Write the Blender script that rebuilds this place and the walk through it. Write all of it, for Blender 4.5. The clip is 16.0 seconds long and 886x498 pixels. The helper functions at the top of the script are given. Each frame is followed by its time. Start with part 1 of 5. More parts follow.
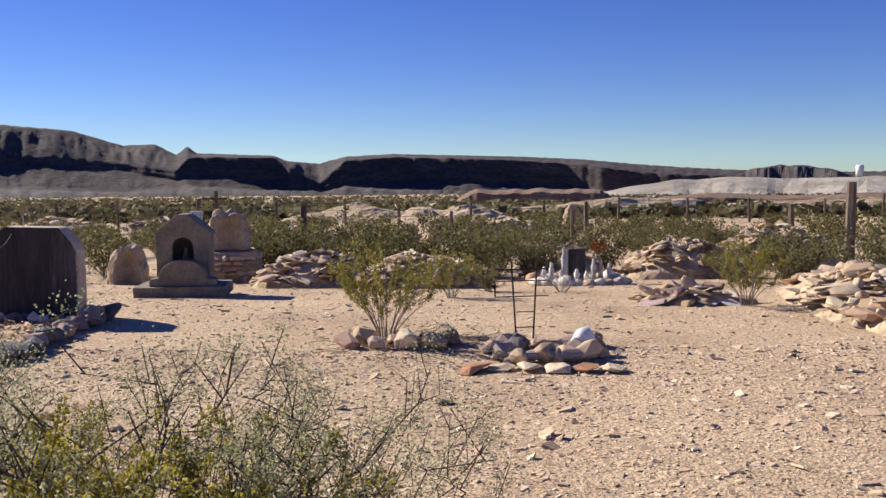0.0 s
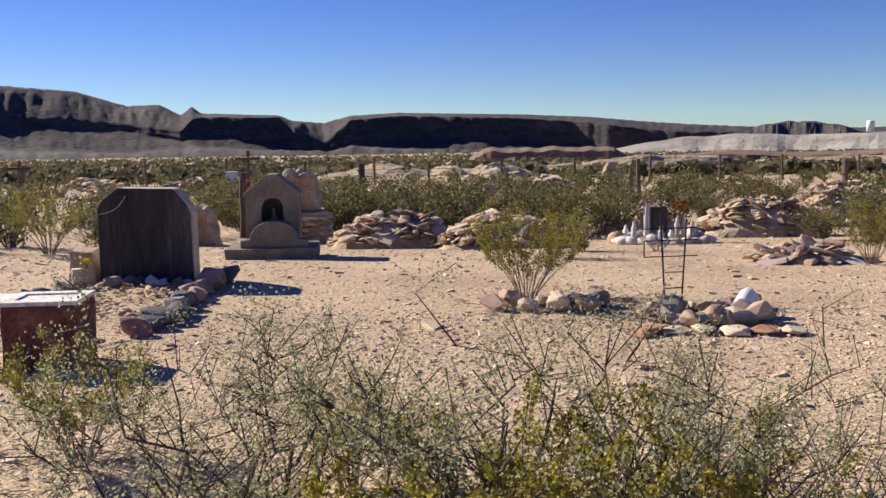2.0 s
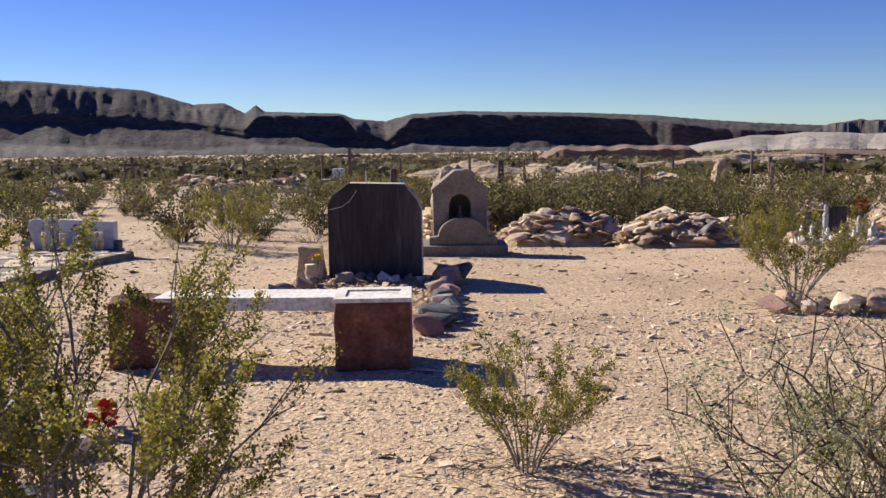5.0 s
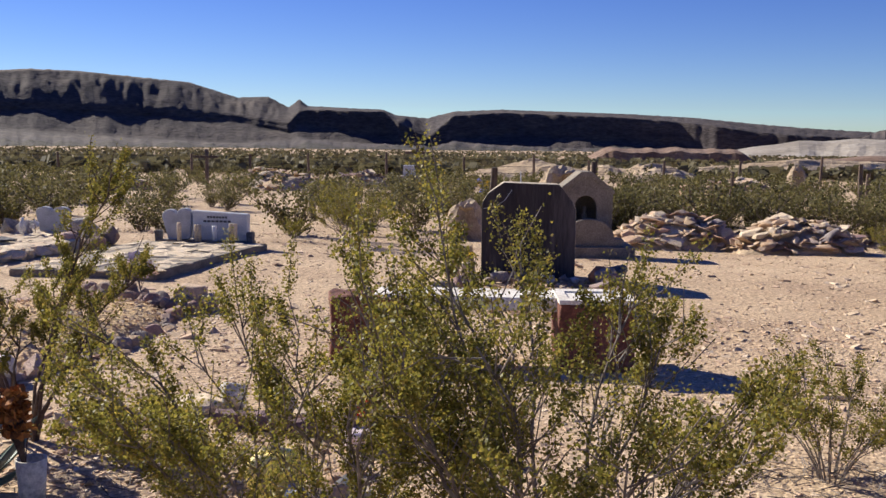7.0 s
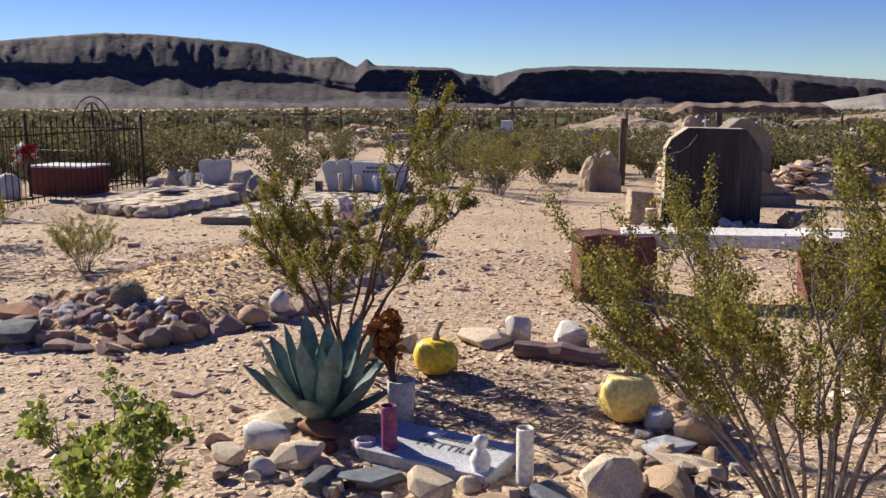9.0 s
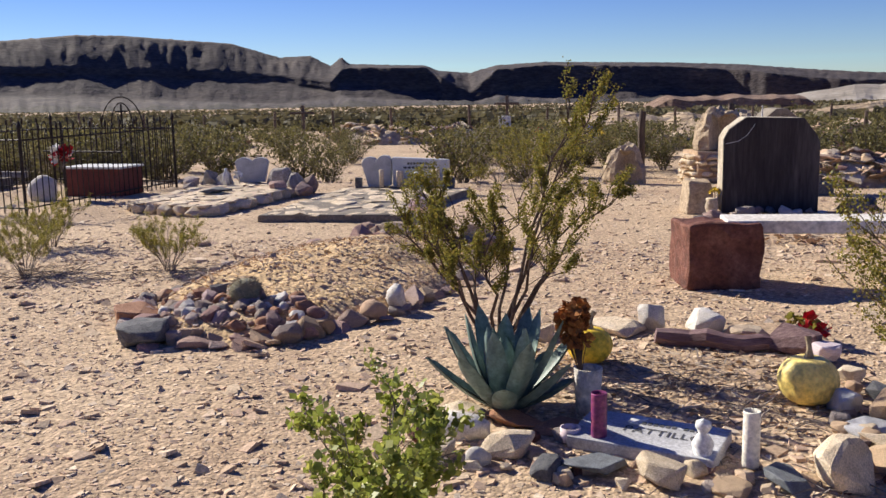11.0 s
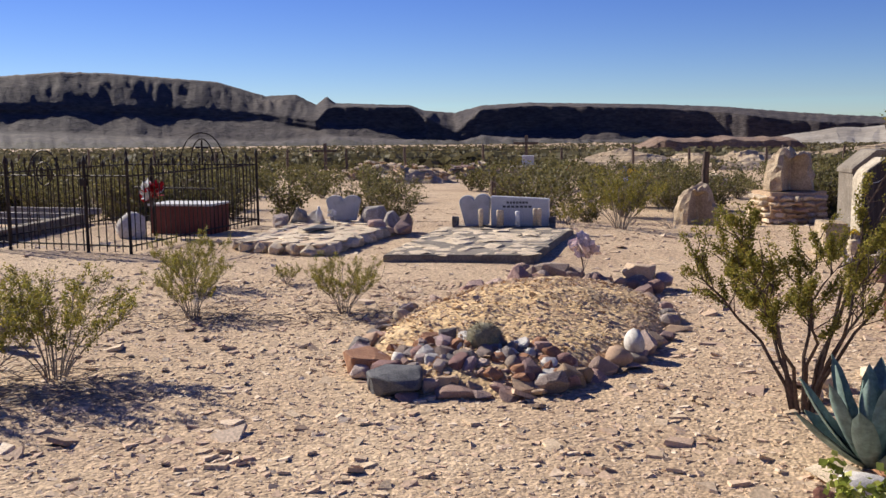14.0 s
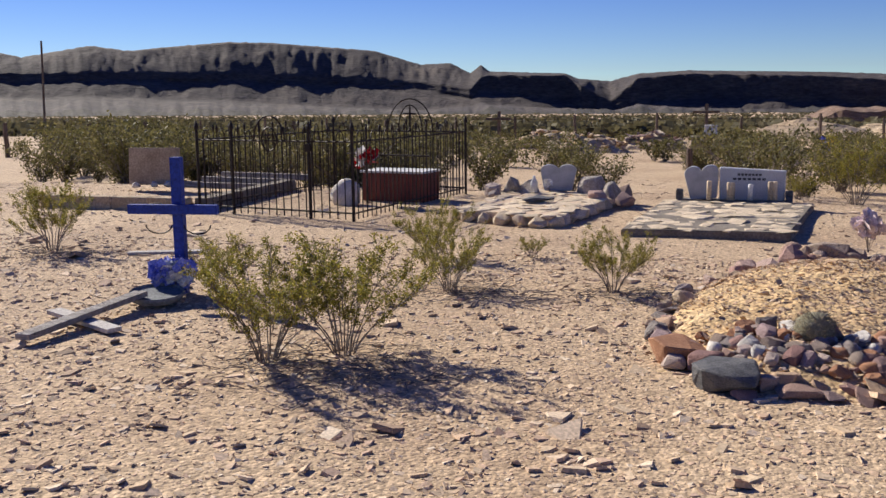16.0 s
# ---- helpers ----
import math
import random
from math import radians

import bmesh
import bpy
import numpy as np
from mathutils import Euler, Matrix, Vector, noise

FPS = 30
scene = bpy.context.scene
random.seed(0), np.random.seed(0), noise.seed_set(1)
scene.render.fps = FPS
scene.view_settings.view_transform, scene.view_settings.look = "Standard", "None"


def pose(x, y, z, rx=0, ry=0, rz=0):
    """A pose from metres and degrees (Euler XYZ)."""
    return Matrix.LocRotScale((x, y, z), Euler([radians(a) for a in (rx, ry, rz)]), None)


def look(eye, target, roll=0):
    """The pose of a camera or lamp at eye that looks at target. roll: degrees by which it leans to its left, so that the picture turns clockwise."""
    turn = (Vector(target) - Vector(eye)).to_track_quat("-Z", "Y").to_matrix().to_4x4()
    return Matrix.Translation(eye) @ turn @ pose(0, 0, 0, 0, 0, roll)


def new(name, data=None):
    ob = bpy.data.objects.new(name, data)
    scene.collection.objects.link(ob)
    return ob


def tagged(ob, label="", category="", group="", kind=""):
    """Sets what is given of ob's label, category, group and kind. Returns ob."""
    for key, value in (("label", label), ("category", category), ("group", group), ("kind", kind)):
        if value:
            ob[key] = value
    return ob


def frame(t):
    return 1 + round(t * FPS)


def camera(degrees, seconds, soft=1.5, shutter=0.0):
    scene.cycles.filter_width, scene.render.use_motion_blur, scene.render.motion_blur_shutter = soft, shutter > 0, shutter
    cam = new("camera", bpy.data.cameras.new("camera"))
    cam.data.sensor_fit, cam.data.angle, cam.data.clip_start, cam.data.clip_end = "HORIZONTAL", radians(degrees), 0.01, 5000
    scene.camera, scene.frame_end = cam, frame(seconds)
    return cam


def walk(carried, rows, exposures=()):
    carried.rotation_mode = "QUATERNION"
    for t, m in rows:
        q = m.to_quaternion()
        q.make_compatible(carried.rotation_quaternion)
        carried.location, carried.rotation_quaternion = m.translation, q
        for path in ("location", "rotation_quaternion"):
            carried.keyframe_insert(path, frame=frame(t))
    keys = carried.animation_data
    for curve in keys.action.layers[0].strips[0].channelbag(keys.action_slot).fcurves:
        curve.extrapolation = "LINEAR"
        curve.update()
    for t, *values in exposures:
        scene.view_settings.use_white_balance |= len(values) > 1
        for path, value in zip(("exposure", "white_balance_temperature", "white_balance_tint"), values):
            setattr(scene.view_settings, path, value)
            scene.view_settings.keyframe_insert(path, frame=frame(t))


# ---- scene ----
cam = camera(50.2, 16.0)
PATH = [
    (0, (1.175, 0.259, 1.675), (1.161, 2.253, 1.524), -0.5),
    (0.5, (0.813, 0.334, 1.681), (0.789, 2.328, 1.53), -0.5),
    (1, (0.414, 0.288, 1.677), (0.389, 2.281, 1.508), -1.1),
    (1.5, (0.09, 0.352, 1.686), (0.091, 2.341, 1.473), -1.2),
    (2, (-0.23, 0.547, 1.673), (-0.256, 2.533, 1.436), -0.9),
    (2.5, (-0.619, 0.716, 1.639), (-0.686, 2.701, 1.399), -0.2),
    (3, (-0.975, 0.736, 1.634), (-1.074, 2.719, 1.391), -0.7),
    (5.5, (-2.566, 0.742, 1.664), (-2.741, 2.72, 1.426), -0.3),
    (6, (-2.888, 0.72, 1.662), (-3.093, 2.695, 1.423), 0.3),
    (6.5, (-3.258, 0.744, 1.667), (-3.468, 2.719, 1.427), 0.5),
    (7, (-3.591, 0.619, 1.687), (-3.819, 2.591, 1.444), 0.5),
    (7.5, (-4.028, 0.737, 1.585), (-4.302, 2.704, 1.348), -0.3),
    (8, (-4.372, 0.572, 1.547), (-4.691, 2.528, 1.278), -1.3),
    (8.5, (-4.676, 0.483, 1.532), (-5.032, 2.425, 1.216), -1.3),
    (9, (-4.899, 0.328, 1.552), (-5.265, 2.267, 1.223), -0.3),
    (9.2, (-4.979, 0.244, 1.539), (-5.356, 2.182, 1.22), -1.1),
    (11.3, (-6.038, 0.126, 1.523), (-6.35, 2.073, 1.187), -1.0),
    (11.5, (-6.173, 0.086, 1.524), (-6.482, 2.036, 1.201), -0.9),
    (12, (-6.484, 0.142, 1.491), (-6.8, 2.094, 1.186), -0.8),
    (12.5, (-6.751, 0.163, 1.499), (-7.038, 2.121, 1.21), -0.2),
    (13, (-7.074, 0.1, 1.519), (-7.335, 2.063, 1.238), -0.7),
    (13.5, (-7.325, 0.145, 1.506), (-7.587, 2.11, 1.242), -0.5),
    (14, (-7.578, 0.22, 1.525), (-7.862, 2.183, 1.271), -0.7),
    (14.5, (-7.864, 0.283, 1.513), (-8.192, 2.24, 1.261), -0.1),
    (15, (-8.135, 0.304, 1.52), (-8.527, 2.247, 1.25), -0.6),
    (15.5, (-8.386, 0.441, 1.481), (-8.858, 2.36, 1.176), -0.8),
    (16, (-8.616, 0.548, 1.498), (-9.206, 2.433, 1.183), -0.6),
]
walk(cam, [(t, look(eye, target, roll)) for t, eye, target, roll in PATH], [(0, 0.74), (11.5, 0.72), (14, 0.66), (16, 0.58)])

# ---- world, sun ----
SUN_ELEV, SUN_DIR = 31.0, Vector((-0.87, 0.50, 0))
world = bpy.data.worlds.new("sky")
scene.world = world
world.use_nodes = True
wn = world.node_tree
sky = wn.nodes.new("ShaderNodeTexSky")
sky.sky_type, sky.sun_disc = "NISHITA", False
sky.sun_elevation, sky.sun_rotation = radians(SUN_ELEV), math.atan2(SUN_DIR.x, SUN_DIR.y)
sky.altitude, sky.air_density, sky.dust_density, sky.ozone_density = 1500, 1.0, 0.0, 5.0
hue = wn.nodes.new("ShaderNodeHueSaturation")
hue.inputs["Saturation"].default_value, hue.inputs["Hue"].default_value = 1.18, 0.526
wn.links.new(sky.outputs[0], hue.inputs["Color"])
tint = wn.nodes.new("ShaderNodeMix")
tint.data_type, tint.blend_type = "RGBA", "MULTIPLY"
tint.inputs[0].default_value, tint.inputs[7].default_value = 1.0, (0.88, 0.96, 1.09, 1)
wn.links.new(hue.outputs[0], tint.inputs[6])
wn.links.new(tint.outputs[2], wn.nodes["Background"].inputs[0])
wn.nodes["Background"].inputs[1].default_value = 0.059
sun = new("sun", bpy.data.lights.new("sun", "SUN"))
sun.data.energy, sun.data.angle, sun.data.color = 5.0, radians(0.53), (1.0, 0.925, 0.81)
to_sun = SUN_DIR.normalized() * math.cos(radians(SUN_ELEV)) + Vector((0, 0, math.sin(radians(SUN_ELEV))))
sun.matrix_world = look(to_sun * 50, (0, 0, 0))
scene.view_settings.exposure = 0.74

# ---- materials ----


def material(name, colors, scale=4.0, fine=40.0, rough=0.9, bump=0.3, metal=0.0, vary=0.0, island=False, spec=0.3, mixfine=0.35, dist=0.02, stretch=(1, 1, 1), random_ramp=None, vary_dark=0.6, glow=0.0):
    """A worn surface: a ramp of colours over broad noise, darkened by fine grain, with relief."""
    m = bpy.data.materials.new(name)
    m.use_nodes = True
    nt = m.node_tree
    bsdf = nt.nodes["Principled BSDF"]
    bsdf.inputs["Roughness"].default_value, bsdf.inputs["Metallic"].default_value = rough, metal
    bsdf.inputs["Specular IOR Level"].default_value = spec
    tc = nt.nodes.new("ShaderNodeTexCoord")
    mp = nt.nodes.new("ShaderNodeMapping")
    mp.inputs["Scale"].default_value = stretch
    nt.links.new(tc.outputs["Object"], mp.inputs[0])
    n1, n2 = nt.nodes.new("ShaderNodeTexNoise"), nt.nodes.new("ShaderNodeTexNoise")
    for n, sc, de in ((n1, scale, 5.0), (n2, fine, 4.0)):
        n.inputs["Scale"].default_value, n.inputs["Detail"].default_value, n.inputs["Roughness"].default_value = sc, de, 0.65
        nt.links.new(mp.outputs[0], n.inputs["Vector"])
    ramp = nt.nodes.new("ShaderNodeValToRGB")
    while len(ramp.color_ramp.elements) < len(colors):
        ramp.color_ramp.elements.new(0.5)
    for k, c in enumerate(colors):
        e = ramp.color_ramp.elements[k]
        e.position, e.color = (0.3 + 0.4 * k / max(1, len(colors) - 1)), (*c, 1)
    nt.links.new(n1.outputs[0], ramp.inputs[0])
    col = ramp.outputs[0]
    geo, info = nt.nodes.new("ShaderNodeNewGeometry"), nt.nodes.new("ShaderNodeObjectInfo")
    rnd = geo.outputs["Random Per Island"] if island else info.outputs["Random"]
    if random_ramp:
        r2 = nt.nodes.new("ShaderNodeValToRGB")
        while len(r2.color_ramp.elements) < len(random_ramp):
            r2.color_ramp.elements.new(0.5)
        for k, c in enumerate(random_ramp):
            e = r2.color_ramp.elements[k]
            e.position, e.color = k / (len(random_ramp) - 1), (*c, 1)
        nt.links.new(rnd, r2.inputs[0])
        mm = nt.nodes.new("ShaderNodeMix")
        mm.data_type, mm.blend_type = "RGBA", "MIX"
        mm.inputs[0].default_value = 0.75
        nt.links.new(col, mm.inputs[6])
        nt.links.new(r2.outputs[0], mm.inputs[7])
        col = mm.outputs[2]
    grain = nt.nodes.new("ShaderNodeMapRange")
    grain.inputs[1].default_value, grain.inputs[2].default_value = 0.3, 0.7
    grain.inputs[3].default_value, grain.inputs[4].default_value = 1 - mixfine, 1 + mixfine
    nt.links.new(n2.outputs[0], grain.inputs[0])
    mul = nt.nodes.new("ShaderNodeMix")
    mul.data_type, mul.blend_type = "RGBA", "MULTIPLY"
    mul.inputs[0].default_value = 1.0
    nt.links.new(col, mul.inputs[6])
    nt.links.new(grain.outputs[0], mul.inputs[7])
    col = mul.outputs[2]
    if vary:
        mr = nt.nodes.new("ShaderNodeMapRange")
        mr.inputs[3].default_value, mr.inputs[4].default_value = 1 - vary, 1 + vary * vary_dark
        nt.links.new(rnd, mr.inputs[0])
        m2 = nt.nodes.new("ShaderNodeMix")
        m2.data_type, m2.blend_type = "RGBA", "MULTIPLY"
        m2.inputs[0].default_value = 1.0
        nt.links.new(col, m2.inputs[6])
        nt.links.new(mr.outputs[0], m2.inputs[7])
        col = m2.outputs[2]
    nt.links.new(col, bsdf.inputs["Base Color"])
    if glow:
        tr = nt.nodes.new("ShaderNodeBsdfTranslucent")
        mixs = nt.nodes.new("ShaderNodeMixShader")
        mixs.inputs[0].default_value = glow
        nt.links.new(col, tr.inputs["Color"])
        nt.links.new(bsdf.outputs[0], mixs.inputs[1])
        nt.links.new(tr.outputs[0], mixs.inputs[2])
        nt.links.new(mixs.outputs[0], nt.nodes["Material Output"].inputs["Surface"])
    if bump:
        add = nt.nodes.new("ShaderNodeMath")
        add.operation = "ADD"
        nt.links.new(n1.outputs[0], add.inputs[0])
        nt.links.new(n2.outputs[0], add.inputs[1])
        b = nt.nodes.new("ShaderNodeBump")
        b.inputs["Strength"].default_value, b.inputs["Distance"].default_value = bump, dist
        nt.links.new(add.outputs[0], b.inputs["Height"])
        nt.links.new(b.outputs[0], bsdf.inputs["Normal"])
    return m


TAN = ((0.30, 0.205, 0.125), (0.42, 0.30, 0.19), (0.52, 0.39, 0.26))
M_GROUND = material("desert_soil", ((0.36, 0.25, 0.16), (0.47, 0.342, 0.218), (0.53, 0.397, 0.258)), 0.5, 26, 0.95, 0.6, dist=0.02, mixfine=0.36)


def pebbled(m, scale, low, high, relief):
    """Adds small stones of uneven brightness to a material, with their relief."""
    nt = m.node_tree
    bsdf = nt.nodes["Principled BSDF"]
    tc = nt.nodes.new("ShaderNodeTexCoord")
    vo = nt.nodes.new("ShaderNodeTexVoronoi")
    vo.inputs["Scale"].default_value = scale
    nt.links.new(tc.outputs["Object"], vo.inputs["Vector"])
    sep = nt.nodes.new("ShaderNodeSeparateColor")
    nt.links.new(vo.outputs["Color"], sep.inputs[0])
    mr = nt.nodes.new("ShaderNodeMapRange")
    mr.inputs[3].default_value, mr.inputs[4].default_value = low, high
    nt.links.new(sep.outputs[0], mr.inputs[0])
    mx = nt.nodes.new("ShaderNodeMix")
    mx.data_type, mx.blend_type = "RGBA", "MULTIPLY"
    mx.inputs[0].default_value = 1.0
    nt.links.new(bsdf.inputs["Base Color"].links[0].from_socket, mx.inputs[6])
    nt.links.new(mr.outputs[0], mx.inputs[7])
    nt.links.new(mx.outputs[2], bsdf.inputs["Base Color"])
    bp = nt.nodes.new("ShaderNodeBump")
    bp.invert = True
    bp.inputs["Strength"].default_value, bp.inputs["Distance"].default_value = relief, 0.012
    nt.links.new(vo.outputs["Distance"], bp.inputs["Height"])
    nt.links.new(bsdf.inputs["Normal"].links[0].from_socket, bp.inputs["Normal"])
    nt.links.new(bp.outputs[0], bsdf.inputs["Normal"])


pebbled(M_GROUND, 47, 0.7, 1.25, 0.5)
M_CHIP = material("gravel_chip", ((0.46, 0.33, 0.22), (0.60, 0.46, 0.31)), 0.4, 60, 0.9, 0.2, island=True, vary=0.2, random_ramp=((0.38, 0.255, 0.175), (0.60, 0.44, 0.28), (0.66, 0.52, 0.35), (0.50, 0.345, 0.235), (0.74, 0.62, 0.46), (0.56, 0.39, 0.26), (0.33, 0.225, 0.175)))
M_TAN = material("tan_sandstone", TAN, 5, 45, 0.9, 0.5, vary=0.3, random_ramp=((0.44, 0.30, 0.19), (0.60, 0.44, 0.28), (0.52, 0.35, 0.225), (0.64, 0.51, 0.36), (0.40, 0.245, 0.16), (0.56, 0.42, 0.29)))
M_TANSTUFF = material("tan_rubble", TAN, 5, 45, 0.9, 0.5, island=True, vary=0.2, random_ramp=((0.46, 0.30, 0.18), (0.58, 0.42, 0.26), (0.50, 0.35, 0.21), (0.62, 0.49, 0.34), (0.42, 0.26, 0.17), (0.56, 0.42, 0.28)))
M_MIX = material("field_stone", ((0.20, 0.15, 0.135), (0.34, 0.255, 0.21)), 7, 28, 0.85, 0.6, dist=0.02, vary=0.25, random_ramp=((0.24, 0.125, 0.11), (0.50, 0.38, 0.28), (0.22, 0.21, 0.205), (0.50, 0.34, 0.25), (0.30, 0.15, 0.135), (0.40, 0.34, 0.30), (0.16, 0.145, 0.15), (0.42, 0.23, 0.19), (0.56, 0.47, 0.39), (0.34, 0.22, 0.23)))
M_DARK = material("dark_stone", ((0.055, 0.055, 0.06), (0.12, 0.12, 0.125), (0.16, 0.155, 0.15)), 5, 40, 0.8, 0.6)
M_WHITE = material("white_stone", ((0.46, 0.42, 0.36), (0.60, 0.56, 0.50), (0.66, 0.62, 0.56)), 6, 45, 0.85, 0.4, vary=0.12)
M_CREAM = material("cream_limestone", ((0.52, 0.405, 0.265), (0.66, 0.535, 0.375), (0.72, 0.60, 0.445)), 5, 40, 0.9, 0.5, vary=0.2)
M_REDROCK = material("red_brown_rock", ((0.075, 0.03, 0.022), (0.16, 0.062, 0.042), (0.24, 0.11, 0.075)), 5, 30, 0.85, 0.8)
M_CONCRETE = material("weathered_concrete", ((0.13, 0.108, 0.085), (0.20, 0.17, 0.135), (0.26, 0.225, 0.18)), 3.5, 45, 0.9, 0.4)
M_GRAYSTONE = material("gray_granite", ((0.32, 0.32, 0.32), (0.43, 0.43, 0.435), (0.50, 0.50, 0.51)), 5, 90, 0.7, 0.15)
M_PALEGRAY = material("pale_gray_marble", ((0.50, 0.50, 0.495), (0.62, 0.62, 0.61)), 4, 70, 0.6, 0.1)
M_PLANK = material("white_painted_slab", ((0.52, 0.47, 0.40), (0.66, 0.62, 0.55), (0.70, 0.67, 0.61)), 3, 30, 0.8, 0.25)
# tomb front's shade put into the colour, with stain streaks; the stele reuses it
M_TOMB = material("shade_dark_tomb_face", ((0.020, 0.016, 0.016), (0.048, 0.040, 0.040), (0.11, 0.095, 0.088)), 3.0, 30, 0.8, 0.6, stretch=(1, 1, 0.12))
M_IRON = material("rusted_black_iron", ((0.018, 0.014, 0.012), (0.04, 0.028, 0.022)), 8, 60, 0.6, 0.2, metal=0.4)
M_WOOD = material("weathered_wood", ((0.06, 0.045, 0.035), (0.14, 0.10, 0.075), (0.2, 0.155, 0.12)), 3, 30, 0.9, 0.6, stretch=(6, 6, 0.6), vary=0.3)
M_GRAYWOOD = material("gray_driftwood", ((0.16, 0.14, 0.125), (0.30, 0.27, 0.245), (0.38, 0.35, 0.33)), 3, 30, 0.9, 0.6, stretch=(0.6, 6, 6))
M_PALEWOOD = material("pale_painted_wood", ((0.36, 0.33, 0.30), (0.52, 0.49, 0.46)), 4, 40, 0.85, 0.4)
M_BLUE = material("blue_painted_wood", ((0.012, 0.03, 0.19), (0.022, 0.055, 0.33)), 5, 40, 0.6, 0.3)
M_BLUEFLOWER = material("blue_silk", ((0.10, 0.13, 0.50), (0.24, 0.28, 0.72), (0.55, 0.58, 0.80)), 25, 60, 0.8, 0.1)
M_LEAF = material("creosote_leaf", ((0.165, 0.155, 0.03), (0.25, 0.225, 0.045)), 6, 30, 0.5, 0, island=True, vary=0.3, glow=0.5, random_ramp=((0.13, 0.132, 0.03), (0.26, 0.235, 0.045), (0.19, 0.185, 0.035), (0.35, 0.29, 0.055), (0.26, 0.175, 0.042)))
M_LEAFGRAY = material("gray_green_leaf", ((0.26, 0.275, 0.15), (0.36, 0.36, 0.21)), 6, 30, 0.6, 0, island=True, vary=0.3, glow=0.45, random_ramp=((0.25, 0.275, 0.15), (0.38, 0.38, 0.23), (0.31, 0.32, 0.16), (0.46, 0.42, 0.24)))
M_LEAFYELLOW = material("yellow_creosote_leaf", ((0.25, 0.215, 0.035), (0.37, 0.31, 0.05)), 6, 30, 0.5, 0, island=True, vary=0.3, glow=0.5, random_ramp=((0.20, 0.18, 0.032), (0.38, 0.32, 0.05), (0.28, 0.245, 0.04), (0.46, 0.36, 0.06)))
M_LEAFBRIGHT = material("bright_leaf", ((0.25, 0.29, 0.055), (0.36, 0.38, 0.085)), 6, 30, 0.45, 0, island=True, vary=0.35, glow=0.42, random_ramp=((0.17, 0.23, 0.045), (0.36, 0.40, 0.08), (0.26, 0.31, 0.055), (0.46, 0.43, 0.11)))
M_LEAFFAR = material("scrub_leaf", ((0.115, 0.105, 0.037), (0.175, 0.152, 0.056)), 0.5, 20, 0.7, 0, island=True, vary=0.4, glow=0.35, random_ramp=((0.10, 0.095, 0.034), (0.185, 0.16, 0.055), (0.14, 0.13, 0.046), (0.24, 0.20, 0.085)))
M_SHRINE = material("dusty_tan_mortar", ((0.30, 0.225, 0.145), (0.42, 0.325, 0.22), (0.50, 0.40, 0.28)), 3, 30, 0.95, 0.8)
M_CREAMRENDER = material("cream_cement_render", ((0.27, 0.23, 0.17), (0.43, 0.37, 0.28), (0.52, 0.455, 0.36)), 3, 34, 0.92, 0.4)
M_BOULDER = material("mottled_boulder", ((0.22, 0.185, 0.165), (0.38, 0.335, 0.295), (0.52, 0.47, 0.42)), 4, 26, 0.9, 0.9, vary=0.2, dist=0.03)
M_STEM = material("gray_stem", ((0.10, 0.075, 0.06), (0.19, 0.155, 0.13), (0.30, 0.27, 0.24)), 12, 60, 0.9, 0.3)
M_STEMBROWN = material("brown_stem", ((0.06, 0.04, 0.032), (0.13, 0.088, 0.068)), 12, 60, 0.9, 0.3)
M_STRAW = material("dry_straw", ((0.26, 0.20, 0.12), (0.40, 0.33, 0.22)), 10, 50, 0.9, 0)
M_AGAVE = material("blue_green_agave", ((0.10, 0.15, 0.13), (0.17, 0.235, 0.205), (0.27, 0.335, 0.295)), 4, 30, 0.5, 0.15)
M_PUMPKIN = material("yellow_pumpkin", ((0.76, 0.50, 0.035), (0.86, 0.62, 0.06)), 4, 40, 0.5, 0.15)
M_PUMPKINPALE = material("pale_yellow_pumpkin", ((0.84, 0.62, 0.15), (0.90, 0.72, 0.26)), 4, 40, 0.5, 0.15)
M_STALK = material("dry_pumpkin_stalk", ((0.24, 0.18, 0.11), (0.38, 0.30, 0.2)), 20, 60, 0.9, 0.4)
M_PURPLE = material("purple_candle_wax", ((0.11, 0.02, 0.10), (0.22, 0.045, 0.13), (0.42, 0.12, 0.16)), 18, 60, 0.35, 0.05)
M_WAX = material("white_wax", ((0.74, 0.69, 0.58), (0.82, 0.78, 0.69)), 8, 40, 0.4, 0.05)
M_ROSERED = material("red_silk", ((0.33, 0.008, 0.012), (0.62, 0.022, 0.03)), 15, 50, 0.7, 0.1)
M_RUSTFLOWER = material("dried_rust_flower", ((0.16, 0.055, 0.018), (0.34, 0.13, 0.035), (0.46, 0.22, 0.06)), 14, 50, 0.85, 0.2, island=True, vary=0.3)
M_REDMETAL = material("dull_red_metal", ((0.11, 0.028, 0.022), (0.19, 0.05, 0.038)), 3, 40, 0.7, 0.25)
M_PALEPINK = material("pale_pink_silk", ((0.62, 0.48, 0.48), (0.75, 0.66, 0.66)), 15, 50, 0.8, 0.1)
M_YELLOW = material("yellow_silk", ((0.6, 0.42, 0.03), (0.75, 0.58, 0.08)), 15, 50, 0.8, 0.1)
M_PAINTWHITE = material("white_paint", ((0.66, 0.65, 0.62), (0.76, 0.75, 0.73)), 6, 50, 0.7, 0.1)
M_LETTER = material("dark_inscription", ((0.06, 0.06, 0.062), (0.10, 0.10, 0.10)), 10, 50, 0.8, 0)
M_SLATE = material("gray_slate", ((0.12, 0.13, 0.14), (0.20, 0.215, 0.225)), 5, 40, 0.8, 0.4)
M_PETRIFIED = material("purple_petrified_wood", ((0.10, 0.055, 0.055), (0.20, 0.12, 0.12), (0.32, 0.22, 0.2)), 4, 30, 0.75, 0.5, stretch=(0.5, 5, 5))
